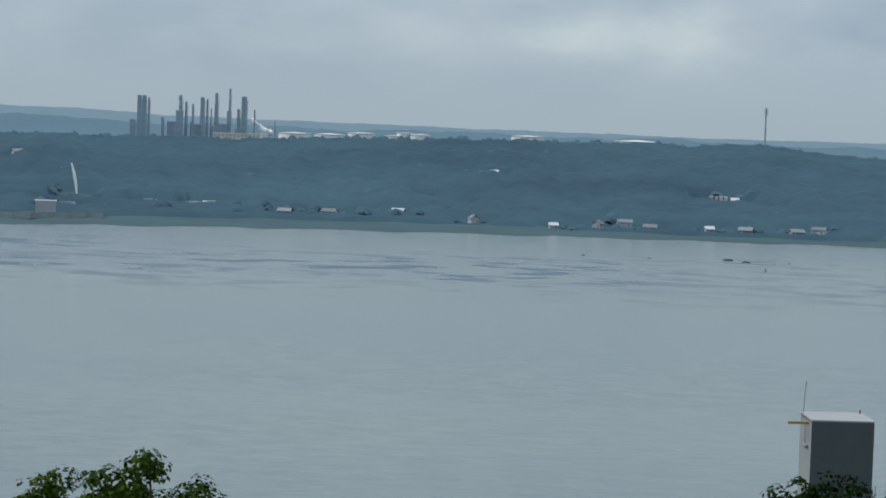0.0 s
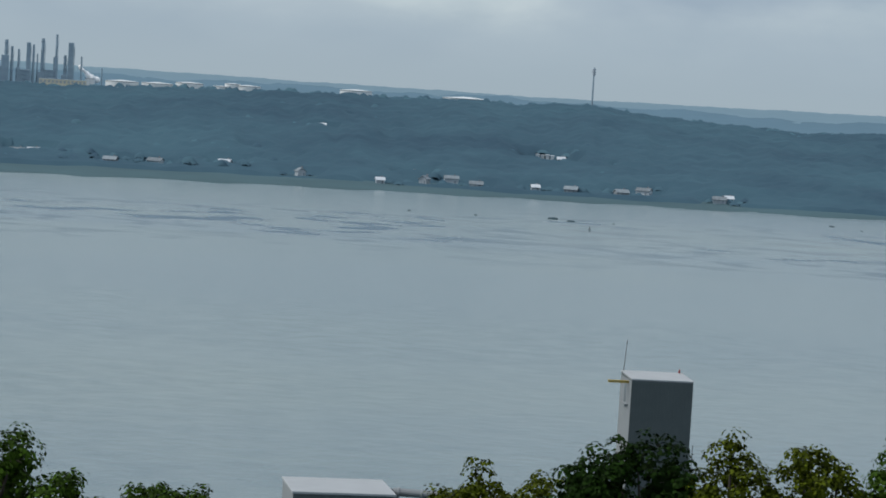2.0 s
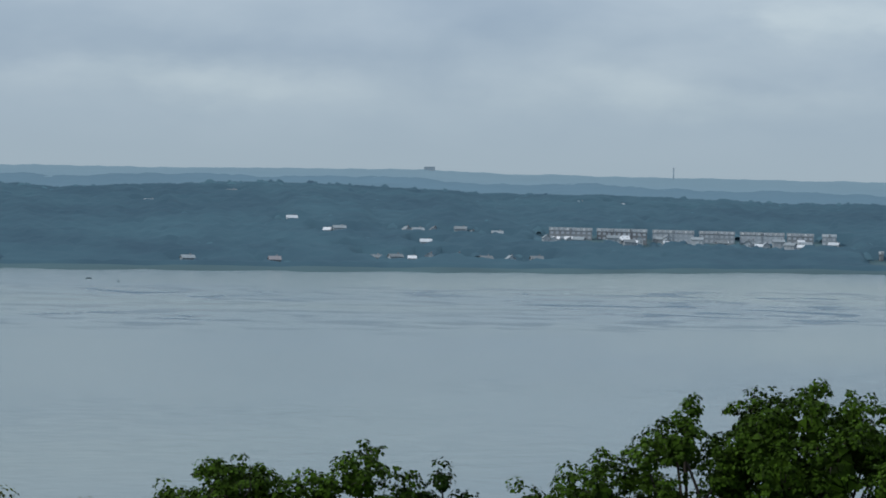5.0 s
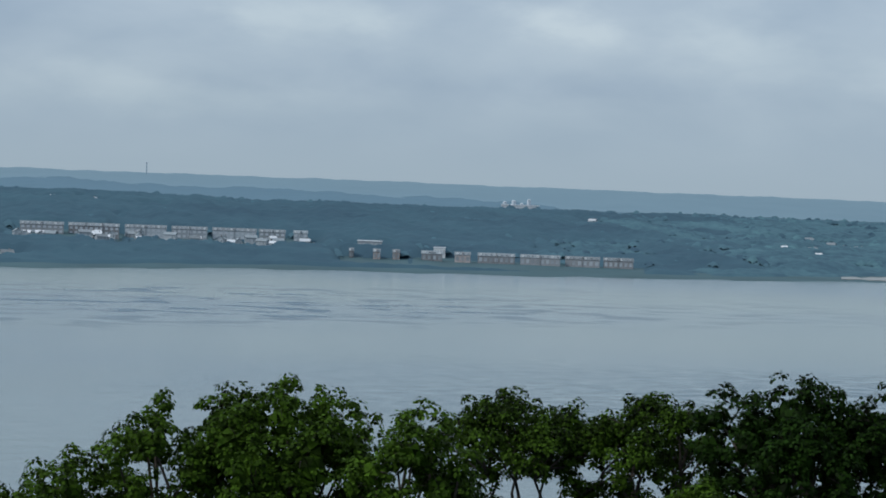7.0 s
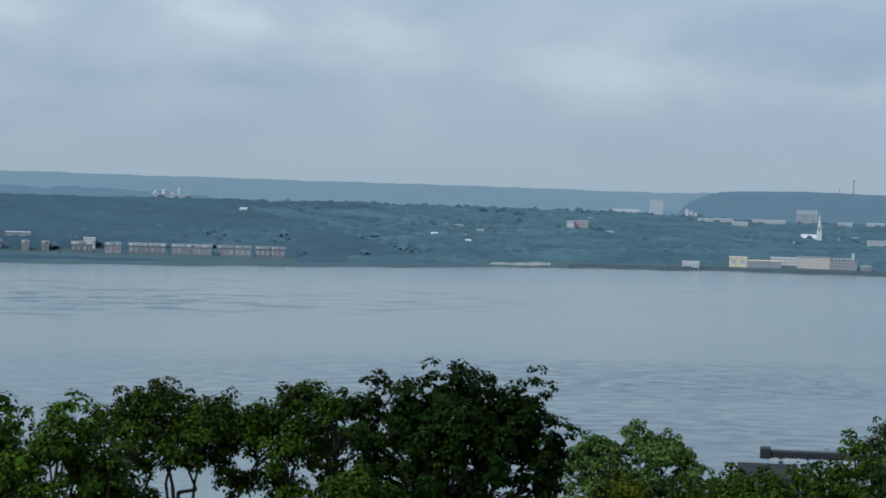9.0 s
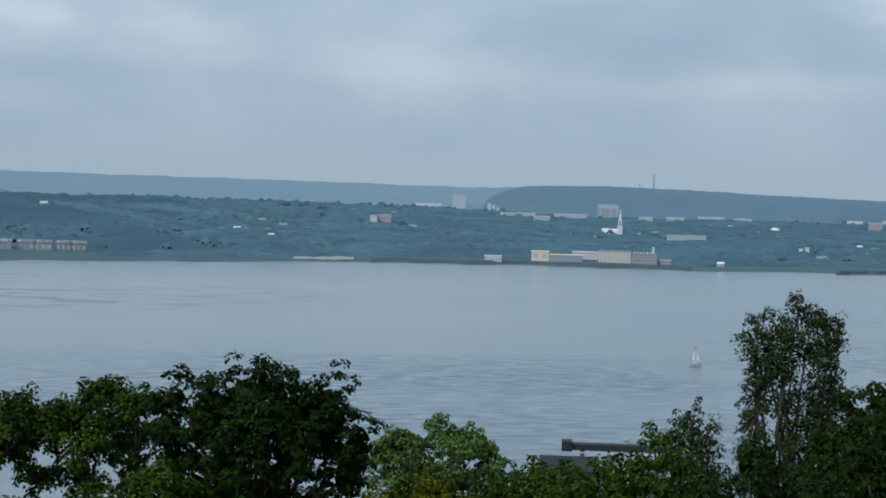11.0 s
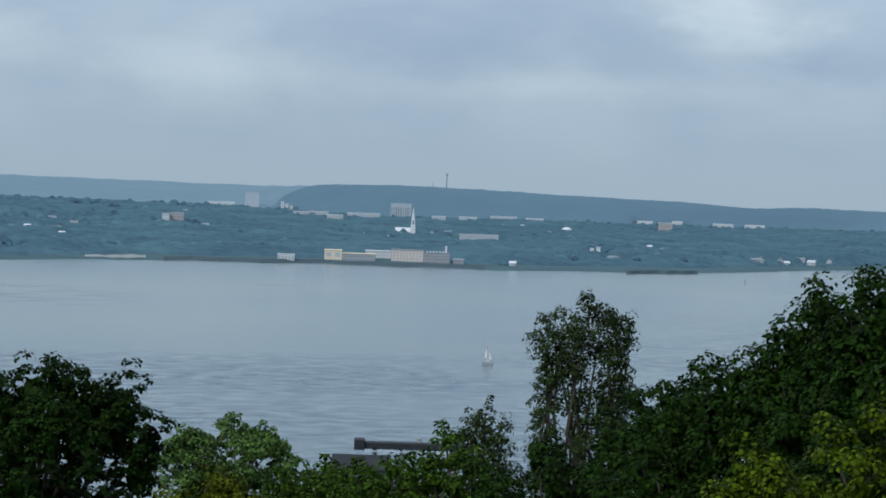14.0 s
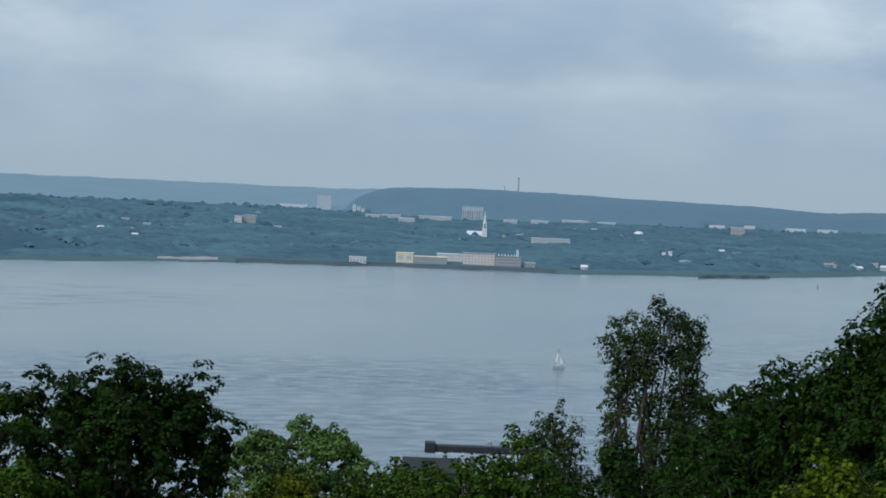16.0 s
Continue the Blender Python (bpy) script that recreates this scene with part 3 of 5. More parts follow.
def lobe_core(c, r, stretch, rng):
    """An opaque, ragged body of loose facets, added inside a lobe to block light and darken its gaps."""
    bm = bmesh.new()
    bmesh.ops.create_icosphere(bm, subdivisions=2, radius=r)
    v = np.array([p.co[:] for p in bm.verts])
    f = np.array([[p.index for p in t.verts] for t in bm.faces])
    bm.free()
    v = v * (0.55 + 0.6 * rng.random((len(v), 1))) * np.array([1, 1, stretch])
    t = v[f] + rng.normal(0, 0.05 * r, (len(f), 1, 3))
    quads = np.stack([t[:, 0], t[:, 1], t[:, 2], (t[:, 0] + t[:, 2]) * 0.5 + rng.normal(0, 0.06 * r, (len(f), 3))], 1)
    return quads.reshape(-1, 3) + c, np.arange(len(f) * 4).reshape(-1, 4)


def limb(bm, a, b, r0, r1, rng, n=3):
    """A bent, tapering limb."""
    a, b = np.array(a, float), np.array(b, float)
    last, lr = a, r0
    for k in range(1, n + 1):
        f = k / n
        q = a + (b - a) * f + (rng.normal(0, 0.05, 3) * np.linalg.norm(b - a) if k < n else 0)
        q[2] += 0.08 * np.linalg.norm(b - a) * math.sin(math.pi * f)
        r = r0 + (r1 - r0) * f
        add_tube(bm, last, q, lr, r, 4)
        last, lr = q, r


def tree(kind, a, d, top, width, tall, seed, label, peaks=()):
    """A broad-leaved tree whose highest twig shows at heading a and elevation top. peaks: further tops (metres across, metres below the first, lobe radius)."""
    rng = np.random.default_rng(seed)
    tint, size, density, per, spread, lobe, count, stretch = STYLE[kind]
    x, y = spot(a, d)
    ztop = EYE + d * math.tan(radians(top))
    zg = float(land(a, d)) - 0.3
    root = thing("tree", x, y, zg)
    tagged(root, label, "tree")
    R, H = width / 2, tall if a > 26 else min(tall, 7.5)
    zc = ztop - H / 2 - zg
    r_l = lobe * width
    count = int(count * max(1.0, H / 7.8))
    ztop -= 0.35
    zc -= 0.2
    lobes = [(np.array([0, 0, ztop - zg - r_l * 0.55]), r_l * 0.6)]
    across = np.array([math.cos(radians(a)), -math.sin(radians(a)), 0])
    for px, drop, pr in peaks:
        lobes.append((across * px + np.array([0, 0, ztop - zg - drop - pr]), pr))
        if kind in CLOSED:
            # a leading shoot widens downwards
            lobes.append((across * px * 1.04 + np.array([rng.normal(0, 0.2), rng.normal(0, 0.2), ztop - zg - drop - pr * 2.6]), pr * 1.25))
    for k in range(count):
        th = k * 2.399 + rng.random() * 0.6
        h = -0.92 + 1.74 * (k + 0.5) / count
        ring = math.sqrt(max(0.05, 1 - h * h))
        rad = r_l * (0.6 + 0.5 * rng.random())
        reach = (R - rad * 0.6) * (0.62 + 0.38 * rng.random())
        if kind == "dark" and len(peaks) > 3 and h > 0.5:
            h = 0.5  # the tops stand apart above a lower crown
        c = np.array([math.cos(th) * ring * reach, math.sin(th) * ring * reach, zc + h * (H / 2 - rad * 0.7)])
        if kind == "open":
            # leaves lie on the upper and outer twigs alone, in a shallow vault over bare limbs
            f = math.sqrt((k + 0.5) / count)
            rad = r_l * (0.75 + 0.6 * rng.random())
            c = np.array([math.cos(th) * f * R * 0.95, math.sin(th) * f * R * 0.95, ztop - zg - rad * stretch - 1.5 * f ** 2.4 - 3.0 * rng.random() ** 1.9])
        lobes.append((c, rad))
    if kind in CLOSED:
        # the crown is closed towards its foot
        for k in range(5):
            th = k * 1.257 + rng.random()
            lobes.append((np.array([math.cos(th) * R * 0.45, math.sin(th) * R * 0.45, zc - H * rng.uniform(0.1, 0.42)]), r_l * 1.15))
    tips, outs = [], []
    for c, r in lobes:
        # leaf clumps on the lobe's skin and below it, so that the lobe is closed
        n = max(6, int((0.6 if kind in CLOSED else 0.9) * density * 4 * math.pi * r * r))
        v = rng.normal(0, 1, (n, 3))
        v /= np.linalg.norm(v, axis=1)[:, None]
        v[:, 2] = np.where(v[:, 2] < -0.5, -v[:, 2], v[:, 2])
        inner = 0.8 if kind in CLOSED else 0.55
        rr = r * (inner + (1.05 - inner) * rng.random(n) ** 0.7)
        tips.append(c + v * rr[:, None] * np.array([1, 1, stretch]))
        outs.append(v)
        # upright sprigs that break the outline
        for s in range(int(1 + r * 2.2)):
            w = rng.normal(0, 1, 3)
            w[2] = abs(w[2]) + 0.5
            w /= np.linalg.norm(w)
            up = w * 0.5 + np.array([0, 0, 0.6])
            for g in range(2):
                tips.append((c + w * r * 0.95 * np.array([1, 1, stretch]) + up * (0.06 + 0.2 * g) * (0.6 + 0.8 * rng.random()))[None])
                outs.append(w[None])
    tips, outs = np.concatenate(tips), np.concatenate(outs)
    near = d / 75
    v, q = leaf_cloud(tips, outs, int(per * 0.9), spread, size * 1.1 * near ** 0.5, rng, flat=1.0 if kind == "birch" else 0.7)
    if kind in CLOSED:
        for c, r in lobes:
            iv, iq = lobe_core(c, r * (0.5 if kind in ("lime", "gold") else 0.6), stretch, rng)
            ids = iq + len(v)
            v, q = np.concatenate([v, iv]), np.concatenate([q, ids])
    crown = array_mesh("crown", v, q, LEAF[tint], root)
    crown["kind"] = "stuff"
    bark = PALE_BARK if kind == "birch" else BARK
    bm = bmesh.new()
    fork = np.array([rng.normal(0, 0.2), rng.normal(0, 0.2), max(1.5, zc - H * 0.42)])
    add_tube(bm, (0, 0, -0.3), fork, 0.16 + 0.012 * H, 0.11 + 0.006 * H, 8)
    part("trunk", bm, bark, root)
    boughs = []
    if kind in ("open", "light"):
        # a few crooked boughs carry the branches
        for k in range(5):
            th = k * 1.257 + rng.random()
            tip = np.array([math.cos(th) * R * 0.42, math.sin(th) * R * 0.42, ztop - zg - rng.uniform(1.9, 2.8)])
            bm = bmesh.new()
            limb(bm, fork, tip, 0.085, 0.05, rng, 5)
            part("bough", bm, bark, root)
            boughs.append(tip)
    for c, r in lobes:
        bm = bmesh.new()
        if boughs:
            start = min(boughs, key=lambda p: np.linalg.norm(p - c))
            limb(bm, start, c, 0.045, 0.018, rng, 4)
        else:
            limb(bm, fork, c, 0.085, 0.03, rng)
        for k in range(3):
            w = rng.normal(0, 1, 3)
            w[2] = abs(w[2])
            limb(bm, c, c + w / np.linalg.norm(w) * r * 0.9, 0.02, 0.008, rng, 2)
        part("limb", bm, BARK, root)
    return root


def build_trees():
    rows = [
        ("maple", -32.7, 62, -7.8, 3.4, 7, "bushy green maple with ragged top twigs", ()),
        ("maple", -30.5, 62, -7.25, 4.4, 8, "bushy green maple with ragged top twigs", ((1.3, 0.9, 0.6), (-1.0, 0.6, 0.5))),
        ("maple", -28.2, 60, -8.85, 4.0, 6, "low green maple beside a taller one", ()),
        ("open", -26.2, 66, -9.05, 2.8, 5, "thin young tree with sparse green leaves", ()),
        ("open", -25.3, 66, -9.15, 2.6, 5, "thin young tree with sparse green leaves", ()),
        ("gold", -18.95, 70, -8.35, 4.0, 7, "yellow-green tree with golden leaf tips", ((-1.2, 0.8, 0.5),)),
        ("gold", -17.5, 70, -8.45, 4.2, 6, "yellow-green tree with golden leaf tips", ()),
        ("dark", -15.4, 66, -7.5, 4.4, 8, "dense dark green tree in front of the metal tower", ((-0.8, 0.1, 0.75), (0.8, 0.15, 0.75), (-1.4, 0.5, 0.6))),
        ("gold", -13.3, 66, -7.3, 3.5, 7, "yellow-green tree with golden leaf tips", ()),
        ("gold", -11.7, 66, -7.25, 4.0, 7, "yellow-green tree with upright twigs", ((0.9, 0.4, 0.4),)),
        ("maple", -9.9, 70, -7.95, 2.6, 5, "small green tree between taller ones", ()),
        ("open", -8.3, 72, -6.4, 4.4, 8, "airy green tree with bare inner branches", ((-1.5, 0.6, 0.6), (1.2, 0.6, 0.6))),
        ("maple", -6.6, 72, -6.7, 3.2, 7, "green tree of the bluff", ()),
        ("maple", -5.0, 72, -5.95, 4.0, 9, "green tree with a reddish top twig", ((-1.4, 0.9, 0.6),)),
        ("dark", -3.4, 72, -6.65, 2.8, 7, "dark green tree of the bluff", ()),
        ("maple", -1.5, 76, -6.85, 3.0, 7, "green tree of the bluff", ()),
        ("maple", 0.1, 75, -6.1, 4.2, 7, "green tree of the bluff", ()),
        ("maple", 2.0, 75, -4.9, 4.6, 8, "tall green maple with a rounded crown", ()),
        ("maple", 4.9, 75, -4.38, 6.6, 10, "tall green maple with a rounded crown", ((-1.9, 0.4, 0.8), (1.1, 0.3, 0.6), (2.0, 1.1, 0.8))),
        ("maple", 7.8, 70, -4.95, 4.4, 8, "green maple beside a taller one", ((0.6, 0.1, 0.5),)),
        ("open", 10.2, 85, -4.5, 5.4, 6.5, "open-crowned tree with dark visible limbs", ((1.5, 0.15, 0.7),)),
        ("open", 13.2, 85, -4.48, 5.4, 6.5, "open-crowned tree with dark visible limbs", ((-1.4, 0.4, 0.7), (-3.0, 0.5, 0.5))),
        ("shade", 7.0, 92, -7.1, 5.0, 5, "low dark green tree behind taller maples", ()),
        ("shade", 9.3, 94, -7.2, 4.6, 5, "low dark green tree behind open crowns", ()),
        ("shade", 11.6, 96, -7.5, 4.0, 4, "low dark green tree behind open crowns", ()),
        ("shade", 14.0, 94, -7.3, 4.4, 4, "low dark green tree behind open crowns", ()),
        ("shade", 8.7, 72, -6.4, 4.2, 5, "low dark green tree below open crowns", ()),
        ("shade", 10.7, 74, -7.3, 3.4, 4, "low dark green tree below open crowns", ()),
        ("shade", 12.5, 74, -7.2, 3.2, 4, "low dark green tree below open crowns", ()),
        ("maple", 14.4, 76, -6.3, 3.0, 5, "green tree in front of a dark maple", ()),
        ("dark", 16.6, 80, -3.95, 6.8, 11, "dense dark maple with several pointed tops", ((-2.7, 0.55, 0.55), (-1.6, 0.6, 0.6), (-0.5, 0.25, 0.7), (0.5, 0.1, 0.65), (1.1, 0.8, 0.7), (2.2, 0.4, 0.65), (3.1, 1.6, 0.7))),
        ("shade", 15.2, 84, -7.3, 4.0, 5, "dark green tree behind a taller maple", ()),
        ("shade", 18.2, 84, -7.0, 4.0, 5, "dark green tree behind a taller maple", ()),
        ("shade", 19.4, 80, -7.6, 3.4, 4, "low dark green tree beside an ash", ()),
        ("light", 20.6, 110, -5.08, 6.6, 6.5, "pale green ash with a spreading crown", ((1.6, 0.4, 0.9), (-2.0, 0.9, 0.8))),
        ("gold", 20.3, 70, -6.35, 3.4, 4.5, "yellow-green shrub tree below taller ones", ()),
        ("maple", 23.3, 82, -6.15, 4.0, 5, "green tree of the bluff", ()),
        ("maple", 22.6, 85, -6.1, 4.6, 5, "green tree of the bluff", ()),
        ("maple", 24.3, 80, -5.9, 3.8, 5, "green tree of the bluff", ()),
        ("maple", 25.5, 76, -5.2, 3.0, 7, "green tree of the bluff", ()),
        ("birch", 26.35, 80, -4.62, 2.4, 6, "slim grey-green birch with fine leaves", ()),
        ("birch", 28.6, 80, -2.2, 4.1, 10.5, "tall birch with fine leaves and pale stems", ((-0.8, 0.5, 0.6), (-1.3, 0.9, 0.6), (0.95, 0.5, 0.6), (0.4, 0.2, 0.5))),
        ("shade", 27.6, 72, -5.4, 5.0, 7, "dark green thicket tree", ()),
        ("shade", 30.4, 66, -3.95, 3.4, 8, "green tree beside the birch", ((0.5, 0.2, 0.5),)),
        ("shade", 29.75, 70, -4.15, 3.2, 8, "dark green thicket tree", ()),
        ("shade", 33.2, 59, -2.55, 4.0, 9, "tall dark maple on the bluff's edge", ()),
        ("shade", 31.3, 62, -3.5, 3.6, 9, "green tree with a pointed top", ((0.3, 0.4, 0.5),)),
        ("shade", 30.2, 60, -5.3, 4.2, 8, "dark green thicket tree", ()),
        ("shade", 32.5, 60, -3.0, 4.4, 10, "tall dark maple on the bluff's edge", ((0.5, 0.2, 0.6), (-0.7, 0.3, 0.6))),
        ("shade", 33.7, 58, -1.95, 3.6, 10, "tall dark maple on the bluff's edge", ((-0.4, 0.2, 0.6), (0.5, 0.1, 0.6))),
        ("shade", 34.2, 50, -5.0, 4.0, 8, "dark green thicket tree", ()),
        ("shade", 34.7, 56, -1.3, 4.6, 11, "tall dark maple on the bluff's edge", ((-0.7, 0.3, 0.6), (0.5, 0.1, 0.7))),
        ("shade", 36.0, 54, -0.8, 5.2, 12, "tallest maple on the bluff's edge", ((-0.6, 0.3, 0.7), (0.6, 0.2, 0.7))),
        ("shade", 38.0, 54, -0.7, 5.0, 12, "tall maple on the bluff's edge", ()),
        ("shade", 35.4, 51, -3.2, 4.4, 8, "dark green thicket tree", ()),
        ("lime", 32.6, 46, -5.1, 2.8, 6, "bright yellow-green tree close to the viewer", ()),
        ("lime", 35.3, 45, -3.9, 3.4, 7, "bright yellow-green tree close to the viewer", ()),
    ]
    for k, (kind, a, d, top, width, tall, label, peaks) in enumerate(rows):
        tree(kind, a, d, top, width, tall, 100 + k, label, peaks)


# ---- materials of buildings ----
# far walls and roofs are muted and blued: haze is put into their base colours
WHITE = material("white_painted_boards", (0.52, 0.56, 0.59), 0.55, vary=0.12, grain=0.8, piece=0.15)
HAZED_WHITE = material("hazed_white_boards", (0.34, 0.39, 0.43), 0.6, vary=0.18, grain=0.8, piece=0.35)
HAZED_METAL = material("hazed_sheet_metal_roof", (0.38, 0.42, 0.46), 0.6, vary=0.15, grain=0.6, piece=0.4)
CREAM = material("cream_render", (0.62, 0.56, 0.42), 0.75, vary=0.15, grain=0.5)
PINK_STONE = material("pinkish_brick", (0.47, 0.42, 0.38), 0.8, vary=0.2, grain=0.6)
BRICK = material("hazed_brown_brick", (0.19, 0.205, 0.225), 0.85, vary=0.3, grain=0.6, piece=0.4)
ORANGE_BRICK = material("hazed_orange_brick", (0.29, 0.27, 0.27), 0.85, vary=0.25, grain=0.6, piece=0.4)
GREY_WALL = material("hazed_grey_siding", (0.25, 0.29, 0.325), 0.7, vary=0.25, grain=0.6, piece=0.6)
HAZED_PANEL = material("hazed_panels", (0.33, 0.40, 0.46), 0.8, vary=0.12, grain=0.2)
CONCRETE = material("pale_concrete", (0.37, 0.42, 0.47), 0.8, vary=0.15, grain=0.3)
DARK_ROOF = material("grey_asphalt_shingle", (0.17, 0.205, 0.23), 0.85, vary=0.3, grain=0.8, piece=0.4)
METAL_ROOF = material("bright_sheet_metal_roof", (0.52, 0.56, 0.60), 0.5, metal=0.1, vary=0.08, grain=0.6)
RED_ROOF = material("hazed_red_roof", (0.195, 0.195, 0.215), 0.8, vary=0.2, grain=0.6)
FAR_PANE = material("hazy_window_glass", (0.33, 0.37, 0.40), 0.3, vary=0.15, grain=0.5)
PANE = material("dark_window_glass", (0.03, 0.04, 0.05), 0.12, vary=0.2, grain=0.5, spec=0.9)
STEEL = material("dull_grey_steel", (0.20, 0.21, 0.22), 0.5, metal=0.4, vary=0.25, grain=0.2)
# steel of refinery and masts, its blue-grey standing in for the haze before it
WORKS_STEEL = material("hazed_works_steel", (0.23, 0.31, 0.37), 0.6, vary=0.2, grain=0.15)
TANK_WHITE = material("white_tank_paint", (0.62, 0.65, 0.66), 0.45, vary=0.1, grain=0.1)
STONE = material("slate_shore_rubble", (0.03, 0.06, 0.075), 0.9, vary=0.35, grain=0.5, bump=0.5)
SAND = material("pale_gravel_lot", (0.21, 0.235, 0.24), 0.9, vary=0.15, grain=0.2)
FOAM = material("white_falling_water", (0.85, 0.86, 0.87), 0.6, vary=0.1, grain=1.5)
ASPHALT = material("worn_asphalt", (0.16, 0.16, 0.16), 0.9, vary=0.2, grain=0.3)


# ---- houses of the far shore ----
def gable_roof(w, d, z, rise, over=0.5, thick=0.25):
    """A pitched roof with eaves; the ridge runs along x."""
    bm = bmesh.new()
    x, y = w / 2 + over, d / 2 + over
    drop = rise * over / (d / 2)
    prof = [(-y, z - drop), (0, z + rise), (y, z - drop), (y, z - drop + thick), (0, z + rise + thick), (-y, z - drop + thick)]
    ends = [[bm.verts.new((sx, py, pz)) for py, pz in prof] for sx in (-x, x)]
    for k in range(6):
        bm.faces.new((ends[0][k], ends[0][(k + 1) % 6], ends[1][(k + 1) % 6], ends[1][k]))
    for e in ends:
        for q in ((0, 1, 4, 5), (1, 2, 3, 4)):
            bm.faces.new([e[i] for i in q])
    bmesh.ops.recalc_face_normals(bm, faces=bm.faces[:])
    return bm


def gable_walls(w, d, h, rise):
    bm = box(-w / 2, -d / 2, -6, w / 2, d / 2, h)
    for sx in (-w / 2, w / 2):
        bm.faces.new([bm.verts.new((sx, -d / 2, h)), bm.verts.new((sx, d / 2, h)), bm.verts.new((sx, 0, h + rise))])
    return bm


def house(w, d, h, rise, wall, roof, label, gable_front=False):
    w, d, h, rise = [0.7 * q for q in (w, d, h, rise)]
    root = thing("house", 0, 0, 0)
    tagged(root, label, "house", "houses on the far shore")
    turn = Matrix.Rotation(math.pi / 2, 4, "Z") if gable_front else Matrix.Identity(4)
    made = {}
    for name, bm, mat in (("wall", gable_walls(w, d, h, rise), wall), ("roof", gable_roof(w, d, h, rise), roof)):
        bmesh.ops.transform(bm, matrix=turn, verts=bm.verts[:])
        made[name] = part(name, bm, mat, root)
    fw, fd = (d, w) if gable_front else (w, d)
    n = max(2, int(fw / 3.2))
    pane = None
    for row in range(max(1, int(h / 2.3))):
        for k in range(n):
            x = -fw / 2 + fw * (k + 0.5) / n
            z = 1.4 + row * 2.3
            if row == 0 and k == n // 2:
                part("door", box(x - 0.5, -fd / 2 - 0.06, 0, x + 0.5, -fd / 2 + 0.05, 2.1), DARK_ROOF, made["wall"])
                continue
            if pane is None:
                pane = part("window", box(-0.55, -0.07, -0.65, 0.55, 0.05, 0.65), FAR_PANE, made["wall"])
            else:
                o = new("window", pane.data)
                o.parent = made["wall"]
                pane = o
            pane.location = (x, -fd / 2, z)
    cx = fw * 0.25
    part("chimney", box(cx - 0.4, 0.6, h + rise * 0.5, cx + 0.4, 1.4, h + rise + 1.0), BRICK, made["roof"])
    return root


def place_houses():
    kinds = [
        house(10.5, 7.5, 4.0, 2.3, HAZED_WHITE, HAZED_METAL, "white house with a bright metal roof among trees"),
        house(9, 7, 4.4, 2.6, HAZED_WHITE, DARK_ROOF, "white boarded house with a dark roof", True),
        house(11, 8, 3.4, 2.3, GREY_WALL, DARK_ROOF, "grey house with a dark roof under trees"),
        house(12, 8, 4.8, 2.2, HAZED_WHITE, DARK_ROOF, "large white house by the far shore"),
        house(10, 8, 3.4, 2.6, BRICK, RED_ROOF, "brick house with a red roof greyed by haze colour"),
        house(7, 6, 3.0, 2.0, HAZED_WHITE, METAL_ROOF, "small white cottage on the wooded slope"),
    ]
    used = set()
    # heading, elevation, kind; strung along the shore road first, then up the slope, then in the town
    shore = [(-32.5, -2.07, 2), (-30.68, -1.97, 0), (-29.71, -2.0, 3), (-29.35, -1.97, 0), (-27.65, -2.05, 2), (-26.65, -2.06, 3), (-25.1, -1.98, 0), (-23.4, -2.1, 1), (-21.6, -2.15, 5), (-20.9, -2.0, 3), (-20.6, -2.1, 1), (-20.0, -2.07, 3), (-19.43, -2.12, 2), (-18.1, -2.1, 5), (-17.29, -2.1, 2), (-16.16, -2.1, 2), (-15.66, -2.07, 3), (-13.96, -2.12, 2), (-13.75, -2.08, 5), (-9.25, -2.05, 2), (-7.3, -2.05, 4), (-5.54, -1.84, 4), (-5.03, -1.95, 2), (-4.58, -1.96, 3), (-3.82, -1.92, 1), (-3.18, -1.9, 1), (-2.54, -1.92, 2), (-1.99, -1.94, 1), (-4.2, -1.94, 5), (-1.4, -1.9, 2)]
    slope = [(-33.6, -1.02, 3), (-22.97, -1.08, 5), (-17.56, -1.52, 5), (-10.12, -0.88, 0), (-8.3, -0.63, 3), (-6.93, -1.2, 0), (-6.12, -1.42, 5), (-5.86, -1.42, 3), (-4.34, -1.4, 1), (-4.1, -1.42, 3), (-3.73, -1.4, 1), (-3.13, -1.37, 3), (-2.87, -1.46, 1), (-2.3, -1.42, 2), (-3.9, -1.66, 0), (0.44, -0.73, 0), (1.81, -0.79, 5), (-0.43, -0.68, 5), (-0.96, -1.5, 5), (0.3, -1.5, 3), (0.9, -1.5, 1), (2.2, -1.48, 3), (2.8, -1.5, 5), (3.4, -1.5, 1), (4.0, -1.48, 3), (4.6, -1.5, 2), (5.22, -1.5, 0)]
    town = [(11.67, -0.78, 0), (15.97, -1.2, 5), (17.48, -1.17, 5), (17.64, -1.16, 5), (17.0, -1.1, 2), (16.5, -1.0, 2), (19.9, -1.05, 2), (24.99, -1.05, 1), (25.38, -1.04, 3), (27.39, -1.33, 2), (27.58, -1.37, 1), (28.03, -1.42, 3), (28.16, -1.47, 1), (28.52, -0.97, 0), (29.07, -1.43, 3), (29.21, -1.44, 1), (29.77, -1.4, 3), (30.17, -1.09, 5), (30.67, -0.88, 1), (31.26, -1.33, 1), (31.7, -1.34, 3), (32.27, -1.35, 3), (32.39, -1.33, 1), (32.83, -1.34, 1), (32.96, -1.36, 5), (33.27, -1.3, 3), (33.52, -1.34, 0), (33.9, -1.3, 1), (33.19, -0.72, 5), (26.85, -1.6, 5)]
    rng = random.Random(11)
    # roofs that peep out between the trees of the town
    specks = [(rng.uniform(15.5, 34), rng.uniform(-1.35, -0.7), rng.choice((5, 2, 1, 5))) for _ in range(26)]
